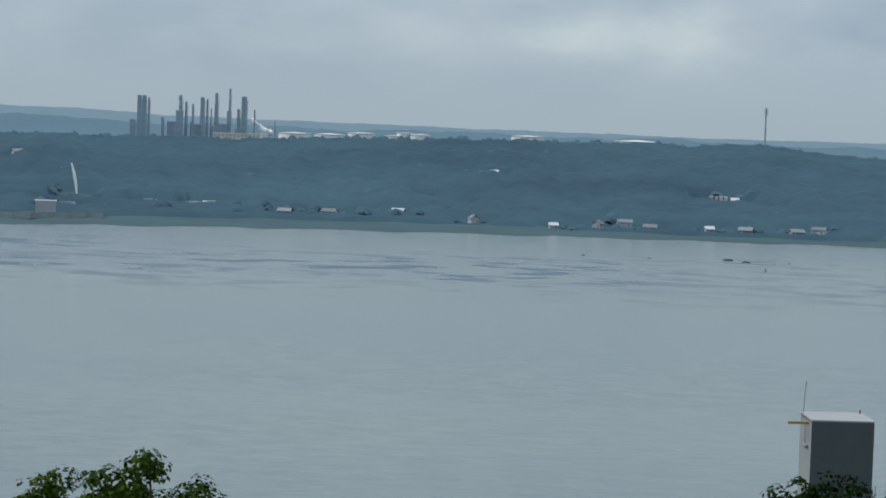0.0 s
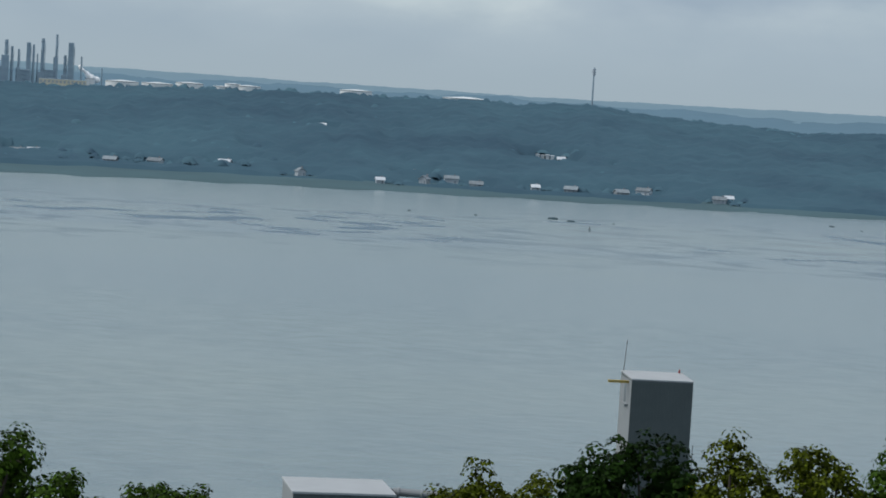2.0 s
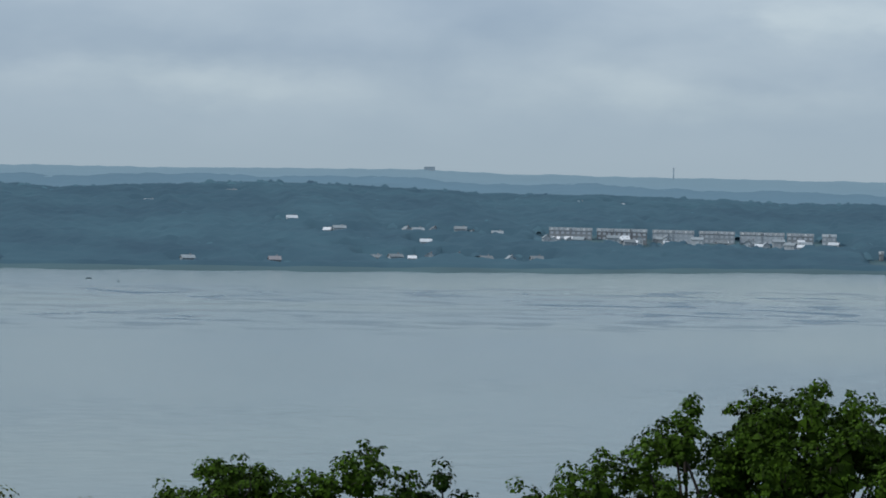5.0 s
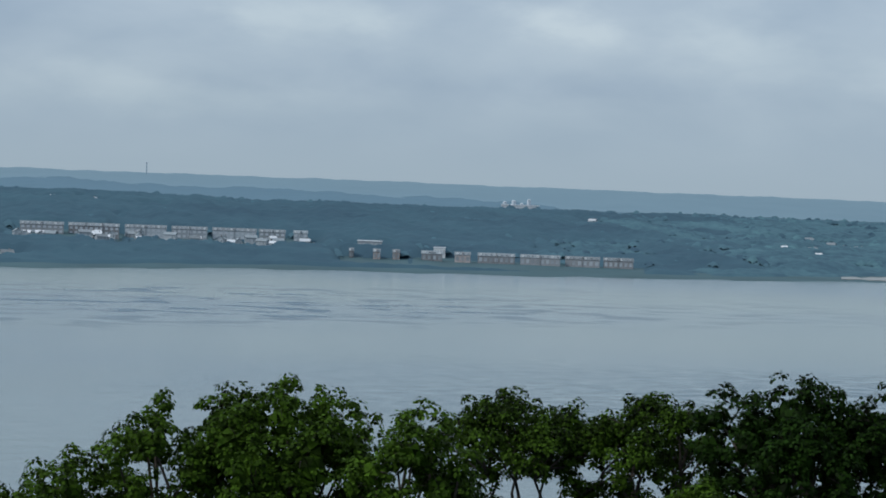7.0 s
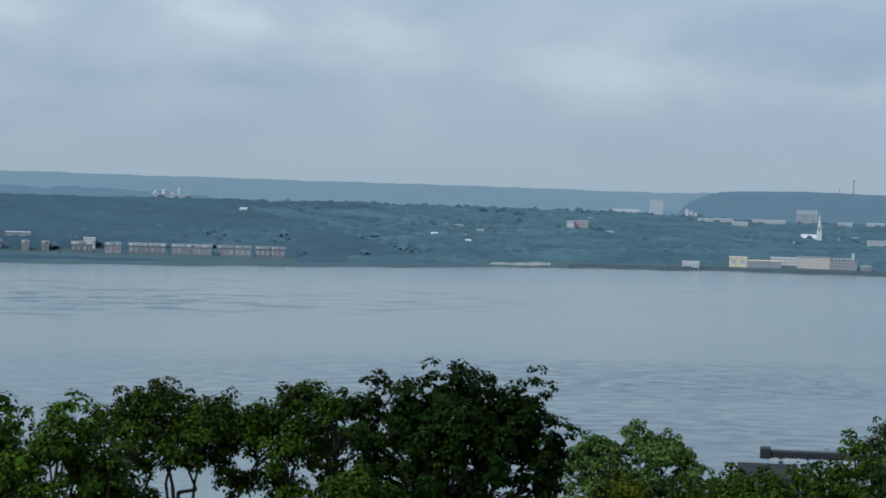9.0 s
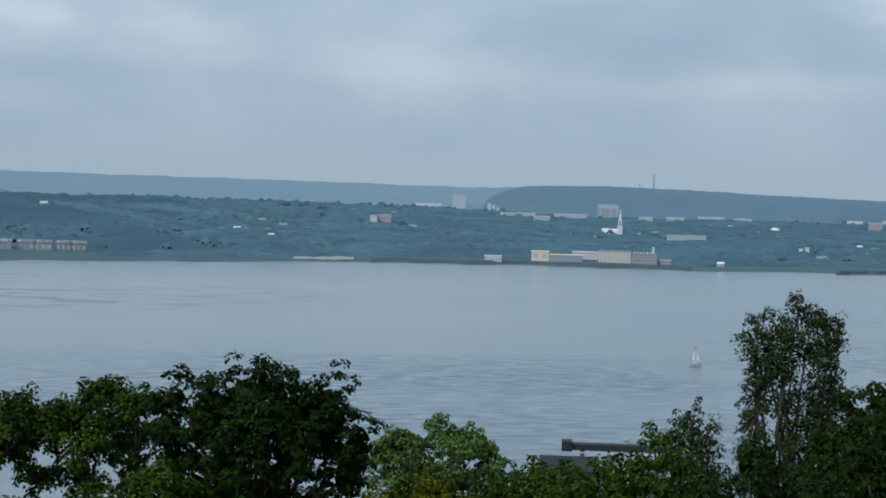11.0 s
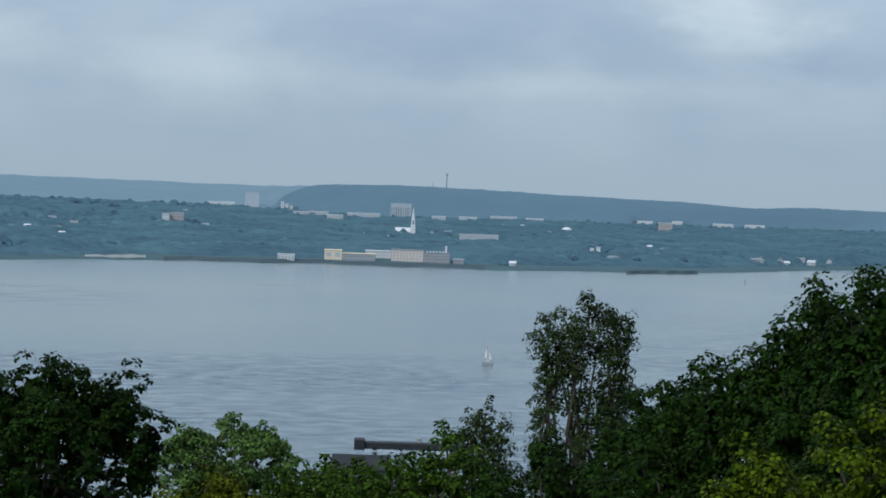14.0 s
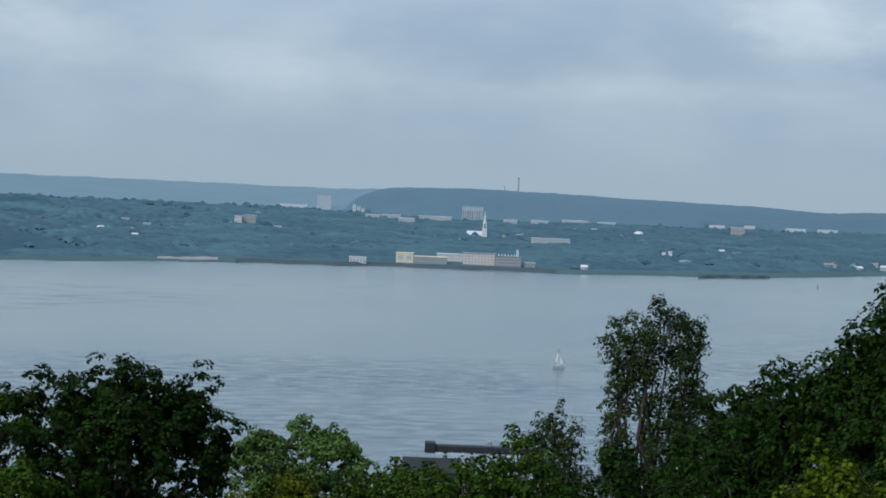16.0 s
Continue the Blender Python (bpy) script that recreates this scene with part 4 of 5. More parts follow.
    # cottages below the terraces on the slope
    specks += [(rng.uniform(-1.3, 5.4), rng.uniform(-1.58, -1.44), rng.choice((2, 5, 5, 1))) for _ in range(26)]
    for a, e, k in shore + slope + town + specks:
        (x, y, z), d = on_land(a, e + 0.03, canopy=3.0)
        if e > -1.28 or (e > -1.8 and a < 20):
            z += 2.2  # raised to show over the trees from the camera
        m = pose(x, y, z, 0, 0, -a + rng.uniform(-22, 22))
        if k in used:
            copy_thing(kinds[k], m)
        else:
            kinds[k].matrix_basis = m
            used.add(k)
        GARDENS.append((a, d))
        CLEAR.append((a, d, 5 if k != 5 else 4, 3 if e < -1.8 else 11))


def block(name, label, category, a0, a1, base, top, depth, wall, roof, storeys, bays, group="", parapet=0.5, canopy=5.0, pane=FAR_PANE, dist=None, front=70, pitched=False):
    """A flat-roofed building that fills the headings a0 to a1 between two elevations."""
    a = (a0 + a1) / 2
    if dist:
        d = dist
        x, y = spot(a, d)
        z = EYE + d * math.tan(radians(base))
    else:
        (x, y, z), d = on_land(a, base, canopy=canopy)
    w = d * radians(a1 - a0)
    h = EYE + d * math.tan(radians(top)) - z
    root = thing(name, x, y, z, -a)
    tagged(root, label, category, group)
    body = part("wall", box(-w / 2, 0, -6, w / 2, depth, h), wall, root)
    if pitched:
        bm = gable_roof(w, depth, h, 2.0, 0.3)
        bmesh.ops.translate(bm, vec=(0, depth / 2, 0), verts=bm.verts[:])
        top_part = part("roof", bm, roof, root)
        for k in range(bays):
            x = -w / 2 + w * (k + 0.5) / bays
            part("dormer", box(x - 0.75, 0.4, h + 0.2, x + 0.75, 2.6, h + 1.6), pane if k % 3 else WHITE, top_part)
        for k in range(1, max(2, bays // 3)):
            x = -w / 2 + w * k / max(2, bays // 3)
            part("party_wall", box(x - 0.2, -0.5, -2, x + 0.2, depth * 0.5, h + 2.2), wall, root)
    else:
        part("roof", box(-w / 2 - 0.3, -0.3, h, w / 2 + 0.3, depth + 0.3, h + parapet), roof, root)
    last = None
    sh, bw = h / storeys, w / max(bays, 1)
    for r in range(storeys if bays else 0):
        for k in range(bays):
            if last is None:
                last = part("window", box(-bw * 0.28, -0.12, -sh * 0.26, bw * 0.28, 0.05, sh * 0.26), pane, body)
            else:
                o = new("window", last.data)
                o.parent = body
                last = o
            last.location = (-w / 2 + bw * (k + 0.5), 0, sh * (r + 0.52))
    CLEAR.append((a, d, w / 2 + 3, front))
    return root, w, h


def place_blocks():
    # two terraces of row houses
    for a0, a1 in ((-1.13, -0.17), (-0.06, 1.06), (1.19, 2.11), (2.23, 3.02), (3.14, 4.12), (4.18, 4.77), (4.96, 5.27)):
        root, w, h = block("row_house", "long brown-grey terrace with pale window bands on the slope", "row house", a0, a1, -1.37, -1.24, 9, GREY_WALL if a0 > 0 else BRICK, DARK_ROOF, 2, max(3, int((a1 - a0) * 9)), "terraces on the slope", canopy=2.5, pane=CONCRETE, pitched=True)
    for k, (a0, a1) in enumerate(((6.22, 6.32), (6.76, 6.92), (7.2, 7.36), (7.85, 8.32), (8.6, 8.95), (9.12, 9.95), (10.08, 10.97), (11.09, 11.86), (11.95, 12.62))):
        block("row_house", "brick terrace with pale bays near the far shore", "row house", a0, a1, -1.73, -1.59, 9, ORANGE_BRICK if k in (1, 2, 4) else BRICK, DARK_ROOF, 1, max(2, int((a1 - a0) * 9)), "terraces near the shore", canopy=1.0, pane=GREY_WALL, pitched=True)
    block("white_hall", "low white hall with a bright roof behind the terraces", "hall", 8.12, 8.38, -1.52, -1.45, 12, WHITE, METAL_ROOF, 1, 4, front=18)
    block("long_shed", "long grey shed roof among trees", "shed", 6.4, 6.95, -1.40, -1.36, 14, GREY_WALL, METAL_ROOF, 1, 6, front=14)
    block("greenhouse", "pale low greenhouse near the far shore", "greenhouse", -33.2, -32.75, -2.07, -2.0, 10, CONCRETE, METAL_ROOF, 1, 7)
    # the town
    block("apartment_block", "white and brick apartment block among trees", "apartment block", 18.94, 19.10, -0.88, -0.76, 14, WHITE, CONCRETE, 3, 3)
    block("apartment_block", "brick apartment block among trees", "apartment block", 19.12, 19.42, -0.88, -0.74, 14, ORANGE_BRICK, CONCRETE, 3, 5)
    block("office_tower", "tall pale concrete tower block over the town", "tower block", 20.78, 21.09, -0.54, -0.22, 16, CONCRETE, CONCRETE, 8, 6, pane=HAZED_PANEL)
    block("low_store", "low white store building beside the tower block", "store", 19.93, 20.55, -0.52, -0.45, 20, WHITE, METAL_ROOF, 1, 9)
    for k in range(3):
        block("silo_house", "narrow white works tower in the town", "works tower", 21.58 + 0.1 * k, 21.65 + 0.1 * k, -0.53, -0.40 - 0.04 * k, 6, WHITE, CONCRETE, 3, 1, "works towers")
    for a0, a1, b, t in ((21.87, 22.2, -0.68, -0.61), (22.2, 22.66, -0.67, -0.60), (22.62, 22.99, -0.73, -0.66), (23.08, 23.82, -0.68, -0.60), (24.98, 25.3, -0.67, -0.61), (25.6, 26.0, -0.66, -0.60), (26.3, 26.9, -0.62, -0.56), (27.1, 27.5, -0.64, -0.58)):
        block("low_store", "low pale store or workshop in the far town", "store", a0, a1, b, t, 25, CONCRETE, METAL_ROOF, 1, 8, "stores of the town")
    block("arena", "big pale grey ribbed building over the town", "arena", 24.05, 24.52, -0.64, -0.35, 30, HAZED_PANEL, HAZED_PANEL, 1, 9, pane=GREY_WALL)
    block("apartment_block", "long beige apartment block among trees", "apartment block", 25.62, 26.5, -1.08, -0.99, 14, CONCRETE, CONCRETE, 2, 14)
    block("apartment_block", "brick apartment block with a white top storey", "apartment block", 30.08, 30.4, -0.70, -0.57, 14, ORANGE_BRICK, WHITE, 3, 5)
    block("low_store", "low white block on the town's edge", "store", 30.38, 30.62, -0.57, -0.52, 14, WHITE, METAL_ROOF, 1, 5)
    for a0, a1 in ((29.6, 29.95), (31.3, 31.75), (32.0, 32.45)):
        block("low_store", "low white block on the town's edge", "store", a0, a1, -0.60, -0.54, 14, WHITE, METAL_ROOF, 1, 8, "stores of the town")
    # the waterside works
    D = 2000.0
    g = "waterside works"
    block("cream_hall", "cream rendered hall with a flat roof on the far quay", "hall", 22.60, 22.99, -1.645, -1.455, 20, CREAM, CREAM, 1, 2, g, pane=CONCRETE, dist=D)
    block("gallery", "long low gallery with a pale roof on the quay", "gallery", 23.0, 23.75, -1.64, -1.515, 16, GREY_WALL, CREAM, 2, 16, g, dist=D)
    block("white_annex", "white stepped annex behind the gallery", "annex", 23.52, 24.12, -1.62, -1.435, 14, WHITE, WHITE, 3, 9, g, dist=D + 40)
    block("brick_school", "pinkish brick building with white window bands", "school", 24.1, 24.83, -1.645, -1.395, 18, PINK_STONE, DARK_ROOF, 4, 10, g, pane=WHITE, dist=D + 12)
    root, w, h = block("brown_works", "dark brown works with a row of roof vents", "works", 24.84, 25.42, -1.645, -1.44, 18, BRICK, DARK_ROOF, 3, 12, g, dist=D + 8)
    for k in range(7):
        x = -w / 2 + 2 + k * 2.5
        part("vent", box(x, 2, h + 0.5, x + 0.9, 3, h + 1.9), WHITE, root)
    part("stair_tower", box(w / 2 - 4, 1, h + 0.5, w / 2 - 2.2, 3, h + 6), WHITE, root)
    block("boat_shed", "low white shed on the far quay", "shed", 21.55, 21.93, -1.625, -1.585, 10, WHITE, METAL_ROOF, 1, 5, g)
    block("white_annex", "low white annex beside brown works", "annex", 25.5, 25.74, -1.64, -1.56, 10, GREY_WALL, CONCRETE, 2, 5, g, dist=D + 8)
    # hillside house with several bright roofs
    for k in range(4):
        block("villa_wing", "bright white wing of a hillside villa", "villa", -18.13 + 0.11 * k, -18.05 + 0.11 * k, -1.42, -1.37 - 0.01 * (k % 2), 8, WHITE, METAL_ROOF, 1, 0, "villa on the slope", canopy=1.5, front=22)
    # glinting pair of roofs: the glints are put into white walls and roofs
    for k in range(2):
        block("glass_pavilion", "bright white pavilion standing in for a glint", "pavilion", 28.57 + 0.14 * k, 28.66 + 0.14 * k, -1.25 + 0.03 * k, -1.20 + 0.03 * k, 6, WHITE, METAL_ROOF, 1, 0, "bright pavilions")


def church(a, base, top, label, nave=12.0):
    (x, y, z), d = on_land(a, base, canopy=5.0)
    full = d * math.tan(radians(top - base))
    root = thing("church", x, y, z, -a)
    tagged(root, label, "church")
    s = full * 0.085
    part("tower", box(-s, -s, -4, s, s, full * 0.36, 0.2), WHITE, root, "white square tower")
    part("belfry", box(-s * 0.75, -s * 0.75, full * 0.36, s * 0.75, s * 0.75, full * 0.55, 0.15), WHITE, root)
    part("spire", tube((0, 0, full * 0.55), (0, 0, full * 0.96), s * 0.72, 0.08, 8), METAL_ROOF, root, "slender pale metal spire")
    bm = box(-0.12, -0.12, full * 0.95, 0.12, 0.12, full)
    add_box(bm, -0.5, -0.1, full * 0.975, 0.5, 0.1, full * 0.983)
    part("cross", bm, STEEL, root)
    bm = gable_walls(nave * 2.2, nave, full * 0.14, full * 0.12)
    bmesh.ops.translate(bm, vec=(-nave * 1.1 - s, 4, 0), verts=bm.verts[:])
    part("nave", bm, WHITE, root)
    bm = gable_roof(nave * 2.2, nave, full * 0.14, full * 0.12)
    bmesh.ops.translate(bm, vec=(-nave * 1.1 - s, 4, 0), verts=bm.verts[:])
    part("roof", bm, METAL_ROOF, root, "bright sheet-metal roof")
    for k in range(2):
        part("louvre", box(-s * 0.3, -s * 0.75 - 0.1, full * (0.39 + 0.08 * k), s * 0.3, -s * 0.7, full * (0.44 + 0.08 * k)), PANE, root)
    CLEAR.append((a, d, 16, 120))


def mast(a, base, top, radius, label, dist=None, arms=3):
    if dist:
        d = dist
        x, y = spot(a, d)
        z = float(land(a, d))
    else:
        (x, y, z), d = on_land(a, base)
    h = EYE + d * math.tan(radians(top)) - z
    root = thing("radio_mast", x, y, z, -a)
    tagged(root, label, "mast")
    part("pole", tube((0, 0, -2), (0, 0, h), radius, radius * 0.7, 8), WORKS_STEEL, root)
    for k in range(arms):
        zz = h * (0.97 - 0.05 * k)
        part("antenna", tube((0, 0, zz), (0, 0, zz - h * 0.03), radius * 2.0, radius * 2.0, 8), CONCRETE, root)


def refinery():
    D = 2950.0

    def col(a, top, width, label="tall grey refinery column with platforms", square=False, skirt=0.0):
        x, y = spot(a, D)
        z = float(land(a, D)) - 3
        h = EYE + D * math.tan(radians(top)) - z
        w = D * radians(width)
        root = thing("refinery_column", x, y, z, -a)
        tagged(root, label, "refinery column", "refinery columns")
        if square:
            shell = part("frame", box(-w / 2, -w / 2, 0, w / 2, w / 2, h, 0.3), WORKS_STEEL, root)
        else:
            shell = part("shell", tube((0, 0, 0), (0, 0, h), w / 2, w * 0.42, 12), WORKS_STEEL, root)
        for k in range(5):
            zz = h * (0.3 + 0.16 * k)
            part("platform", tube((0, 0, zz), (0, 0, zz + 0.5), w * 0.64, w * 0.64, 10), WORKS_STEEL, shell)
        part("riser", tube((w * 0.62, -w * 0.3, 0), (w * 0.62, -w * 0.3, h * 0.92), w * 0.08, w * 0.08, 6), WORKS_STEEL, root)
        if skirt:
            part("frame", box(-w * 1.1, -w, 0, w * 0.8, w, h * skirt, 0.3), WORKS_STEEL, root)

    col(-30.97, 0.44, 0.10, square=True)
    col(-30.86, 0.44, 0.09, square=True)
    col(-30.76, 0.39, 0.05)
    col(-30.06, 0.47, 0.09, skirt=0.72)
    col(-29.93, 0.33, 0.06)
    col(-29.78, 0.28, 0.05, skirt=0.6)
    col(-29.57, 0.44, 0.09, square=True)
    col(-29.46, 0.40, 0.05)
    col(-29.37, 0.20, 0.03)
    col(-29.26, 0.545, 0.085, skirt=0.4)
    col(-28.96, 0.655, 0.055, "slim flare stack over the refinery", skirt=0.62)
    col(-28.64, 0.49, 0.12, square=True)
    col(-28.76, 0.20, 0.07, skirt=0.5)
    col(-28.40, 0.20, 0.035)
    col(-27.94, -0.03, 0.03)
    col(-31.12, -0.10, 0.12, "low refinery frame with pipework", square=True)
    col(-30.45, -0.03, 0.06, "low refinery frame with pipework", square=True)
    col(-30.25, -0.12, 0.2, "low refinery frame with pipework", square=True)
    col(-29.65, -0.16, 0.3, "low refinery frame with pipework", square=True)
    col(-29.1, -0.14, 0.2, "low refinery frame with pipework", square=True)

    def tank(a0, a1, top, dist=2900.0, label="wide white oil storage tank with a shallow roof"):
        a = (a0 + a1) / 2
        x, y = spot(a, dist)
        r = dist * radians(a1 - a0) / 2
        zt = EYE + dist * math.tan(radians(top))
        z = min(float(land(a, dist)), zt - 9)
        root = thing("oil_tank", x, y, z, -a)
        tagged(root, label, "oil tank", "oil tanks on the plain")
        h = zt - z
        shell = part("shell", tube((0, 0, -2), (0, 0, h), r, r, 40), TANK_WHITE, root)
        part("roof", tube((0, 0, h), (0, 0, h + r * 0.07), r * 1.01, r * 0.1, 40), TANK_WHITE, root)
        part("rim", tube((0, 0, h - 0.9), (0, 0, h - 0.4), r * 1.008, r * 1.008, 40), STEEL, shell)
        part("stair", box(-r * 0.2, -r - 1.2, 0, r * 0.2, -r * 0.95, h * 0.5), STEEL, shell)
        CLEAR.append((a, dist, r, 260))

    for a0, a1, t in ((-27.85, -27.12, -0.29), (-27.05, -26.35, -0.29), (-26.3, -25.68, -0.24), (-25.45, -25.1, -0.27), (-25.2, -24.85, -0.2), (-24.95, -24.4, -0.23)):
        tank(a0, a1, t)
    tank(-22.62, -21.9, -0.18, 2500.0)
    tank(-20.31, -19.27, -0.205, 2600.0)
    # steam rising behind the hall
    x, y = spot(-28.2, 2960.0)
    root = thing("steam_plume", x, y, EYE + 2960.0 * math.tan(radians(-0.36)), 28.2)
    tagged(root, "small billow of white steam rising from the refinery", "steam")
    bm = bmesh.new()
    rng = random.Random(5)
    for k in range(11):
        f = k / 10
        r = 3.6 - 1.6 * f + rng.uniform(-0.5, 0.5)
        bmesh.ops.create_icosphere(bm, subdivisions=2, radius=r, matrix=Matrix.Translation((8 - 20 * f + rng.uniform(-1, 1), rng.uniform(-1.5, 1.5), 3 + 14 * f ** 1.4)))
    for v in bm.verts:
        v.co += Vector((1, 1, 1)) * noise.noise(v.co * 0.5) * 0.7
    part("billow", bm, FOAM, root, smooth=True)
    block("refinery_hall", "long cream refinery hall with a bright roof", "hall", -29.31, -28.27, -0.45, -0.345, 25, CREAM, METAL_ROOF, 1, 12, dist=2850.0)
    tank(-28.3, -28.08, -0.27, 2950.0, "small white refinery tank")


def shore_details():
    # landing with a gravel lot, and a stone quay wall along the works
    for name, label, a0, a1, q0, q1, h, mat in (("gravel_lot", "pale gravel lot with a boat landing", 17.25, 18.6, 22, 150, 1.3, SAND), ("quay_wall", "long dark stone quay wall at the works", 19.0, 26.2, 4, 16, 0.3, STONE), ("sandbar", "low dark sandbar before the far shore", 29.4, 31.0, -27, -22, 0.1, STONE), ("shore_road", "grey shore road with a dark stone retaining wall", -34.8, -31.7, 45, 62, 1.7, STONE)):
        a = np.linspace(a0, a1, 24)
        rows = []
        for q, dz in ((q0, -4), (q0, h), (q1, h + 0.4), (q1, -4)):
            d = table(SHORE, a) + 9 * np.sin(a * 2.3) + 5 * np.sin(a * 6.1 + 1) + 3 * np.sin(a * 15.7) + q
            z = np.full_like(a, dz if q == q0 else dz + 2.0)
            rows.append(np.stack([d * np.sin(np.radians(a)), d * np.cos(np.radians(a)), z], -1))
        v = np.concatenate(rows)
        n = len(a)
        i = (np.arange(3)[:, None] * n + np.arange(n - 1)[None]).ravel()
        quads = np.stack([i, i + n, i + n + 1, i + 1], -1)
        tagged(array_mesh(name, v, quads, mat), label, name.replace("_", " "), kind="structure")
    # a waterfall on the slope
    (x, y, z), d = on_land(-32.3, -1.85)
    root = thing("waterfall", x, y, z, 32.3)
    tagged(root, "thin white waterfall dropping down the wooded slope", "waterfall")
    bm = bmesh.new()
    h = d * math.tan(radians(0.76))
    last = None
    for k in range(15):
        f = k / 14
        cx, cz, wd = -3.6 * f ** 1.8, h * f - 1, 0.4 + 0.5 * math.sin(math.pi * f ** 1.4)
        ring = [bm.verts.new((cx + sx * wd, sy * 0.8 - 14, cz)) for sx, sy in ((-1, -1), (1, -1), (1, 1), (-1, 1))]
        if last:
            for j in range(4):
                bm.faces.new((last[j], last[(j + 1) % 4], ring[(j + 1) % 4], ring[j]))
        last = ring
    part("fall", bm, FOAM, root, smooth=True)
    CLEAR.append((-32.35, d, 7, 40))


# ---- the river's craft and marks ----
def river_things():
    def at(a, e):
        d = EYE / math.tan(radians(-e))
        return spot(a, d), d

    for a, e, w in ((-20.9, -2.80, 2.2), (-19.4, -2.81, 2.0), (-17.67, -2.79, 5.5), (-17.26, -2.82, 4.2), (-16.29, -2.81, 1.8), (-11.44, -2.55, 3.2), (-10.78, -2.6, 1.8)):
        (x, y), d = at(a, e)
        root = thing("rock", x, y, 0, -a)
        tagged(root, "dark wet rock breaking the river's surface", "rock", "rocks in the river")
        bm = bmesh.new()
        bmesh.ops.create_icosphere(bm, subdivisions=3, radius=1)
        for v in bm.verts:
            v.co *= 1 + 0.5 * noise.noise(v.co * 1.6 + Vector((a, 0, 0)))
            v.co = Vector((v.co.x * w * 0.48, v.co.y * w * 0.35, v.co.z * w * 0.16))
        part("boulder", bm, STONE, root, smooth=True)
    for a, e, h in ((-16.82, -3.0, 1.9), (32.06, -1.83, 3.4), (34.31, -1.57, 3.0)):
        (x, y), d = at(a, e)
        root = thing("channel_buoy", x, y, 0, -a)
        tagged(root, "dark channel buoy with a slim top mark", "buoy", "channel buoys")
        part("float", tube((0, 0, -0.6), (0, 0, 0.5), 0.6, 0.55, 14), DARK_ROOF, root)
        part("tower", tube((0, 0, 0.5), (0, 0, h * 0.8), 0.4, 0.2, 8), STEEL, root)
        part("top_mark", tube((0, 0, h * 0.8), (0, 0, h), 0.3, 0.05, 8), DARK_ROOF, root)
    # sailing boat with two white sails
    (x, y), d = at(26.36, -3.90)
    root = thing("sailing_boat", x, y, 0, -26.4)
    tagged(root, "small white sailing boat with two raised sails", "sailing boat")
    L = d * radians(0.27)
    H = d * math.tan(radians(0.48))
    bm = bmesh.new()
    secs = []
    for k in range(9):
        f = k / 8
        w = 0.28 * L * 0.5 * math.sin(math.pi * min(1, 0.18 + f * 0.82)) ** 0.7
        xx = L * (0.5 - f)
        secs.append([bm.verts.new(p) for p in ((xx, -w, 0.9), (xx, -w * 0.75, -0.1), (xx, w * 0.75, -0.1), (xx, w, 0.9))])
    for s0, s1 in zip(secs, secs[1:]):
        for j in range(4):
            bm.faces.new((s0[j], s0[(j + 1) % 4], s1[(j + 1) % 4], s1[j]))
    bm.faces.new(secs[0])
    bm.faces.new(secs[-1][::-1])
    part("hull", bm, GREY_WALL, root, "grey hull")
    part("cabin", box(-L * 0.18, -0.5, 0.85, L * 0.16, 0.5, 1.35, 0.1), WHITE, root)
    part("mast", tube((-L * 0.02, 0, 0.8), (-L * 0.02, 0, H), 0.07, 0.05, 8), CONCRETE, root)
    part("boom", tube((-L * 0.02, 0, 1.6), (-L * 0.42, 0.3, 1.6), 0.05, 0.05, 6), CONCRETE, root)

    def sail(pts, name):
        bm = bmesh.new()
        a_, b_, c_ = [Vector(p) for p in pts]
        n = 6
        grid = {}
        for i in range(n + 1):
            for j in range(n + 1 - i):
                u, v = i / n, j / n
                p = a_ * (1 - u - v) + b_ * u + c_ * v
                p.y += 0.55 * math.sin(math.pi * (1 - u)) * math.sin(math.pi * min(1, v + 0.25)) * 0.6
                grid[i, j] = bm.verts.new(p)
        for i in range(n):
            for j in range(n - i):
                bm.faces.new((grid[i, j], grid[i + 1, j], grid[i, j + 1]))
                if i + j < n - 1:
                    bm.faces.new((grid[i + 1, j], grid[i + 1, j + 1], grid[i, j + 1]))
        bmesh.ops.solidify(bm, geom=bm.faces[:], thickness=0.03)
        part(name, bm, FOAM, root, smooth=True)

    sail(((-L * 0.05, 0, 1.8), (-L * 0.04, 0, H * 0.97), (-L * 0.40, 0.3, 1.75)), "mainsail")
    sail(((L * 0.46, 0, 1.1), (0, 0, H * 0.9), (0.02 * L, 0.5, 1.5)), "jib")


# ---- the near waterfront ----
SHEET = material("blue_grey_sheet_cladding", (0.074, 0.092, 0.096), 0.6, metal=0.05, vary=0.12, grain=0.7)
# for pale fittings, and for side walls coloured as if the sun lit them
PALE_SHEET = material("pale_and_sunlit_cladding", (0.22, 0.24, 0.25), 0.6, vary=0.1, grain=0.7)
ROOF_SHEET = material("light_grey_membrane_roof", (0.31, 0.33, 0.345), 0.8, vary=0.08, grain=0.5)
BLACK_STEEL = material("blackened_steel", (0.022, 0.026, 0.03), 0.7, vary=0.25, grain=0.6, spec=0.2)
YELLOW = material("safety_yellow_paint", (0.30, 0.22, 0.05), 0.6, vary=0.2, grain=2)
RED = material("red_lamp_glass", (0.22, 0.03, 0.025), 0.4, vary=0.1, grain=2)


def cladding(root, x0, x1, y, z0, z1, mat, n):
    """Upright ribs over a clad face that looks to -y."""
    bm = bmesh.new()
    for k in range(n + 1):
        x = x0 + (x1 - x0) * k / n
        add_box(bm, x - 0.03, y - 0.045, z0, x + 0.03, y, z1)
    part("ribs", bm, mat, root)


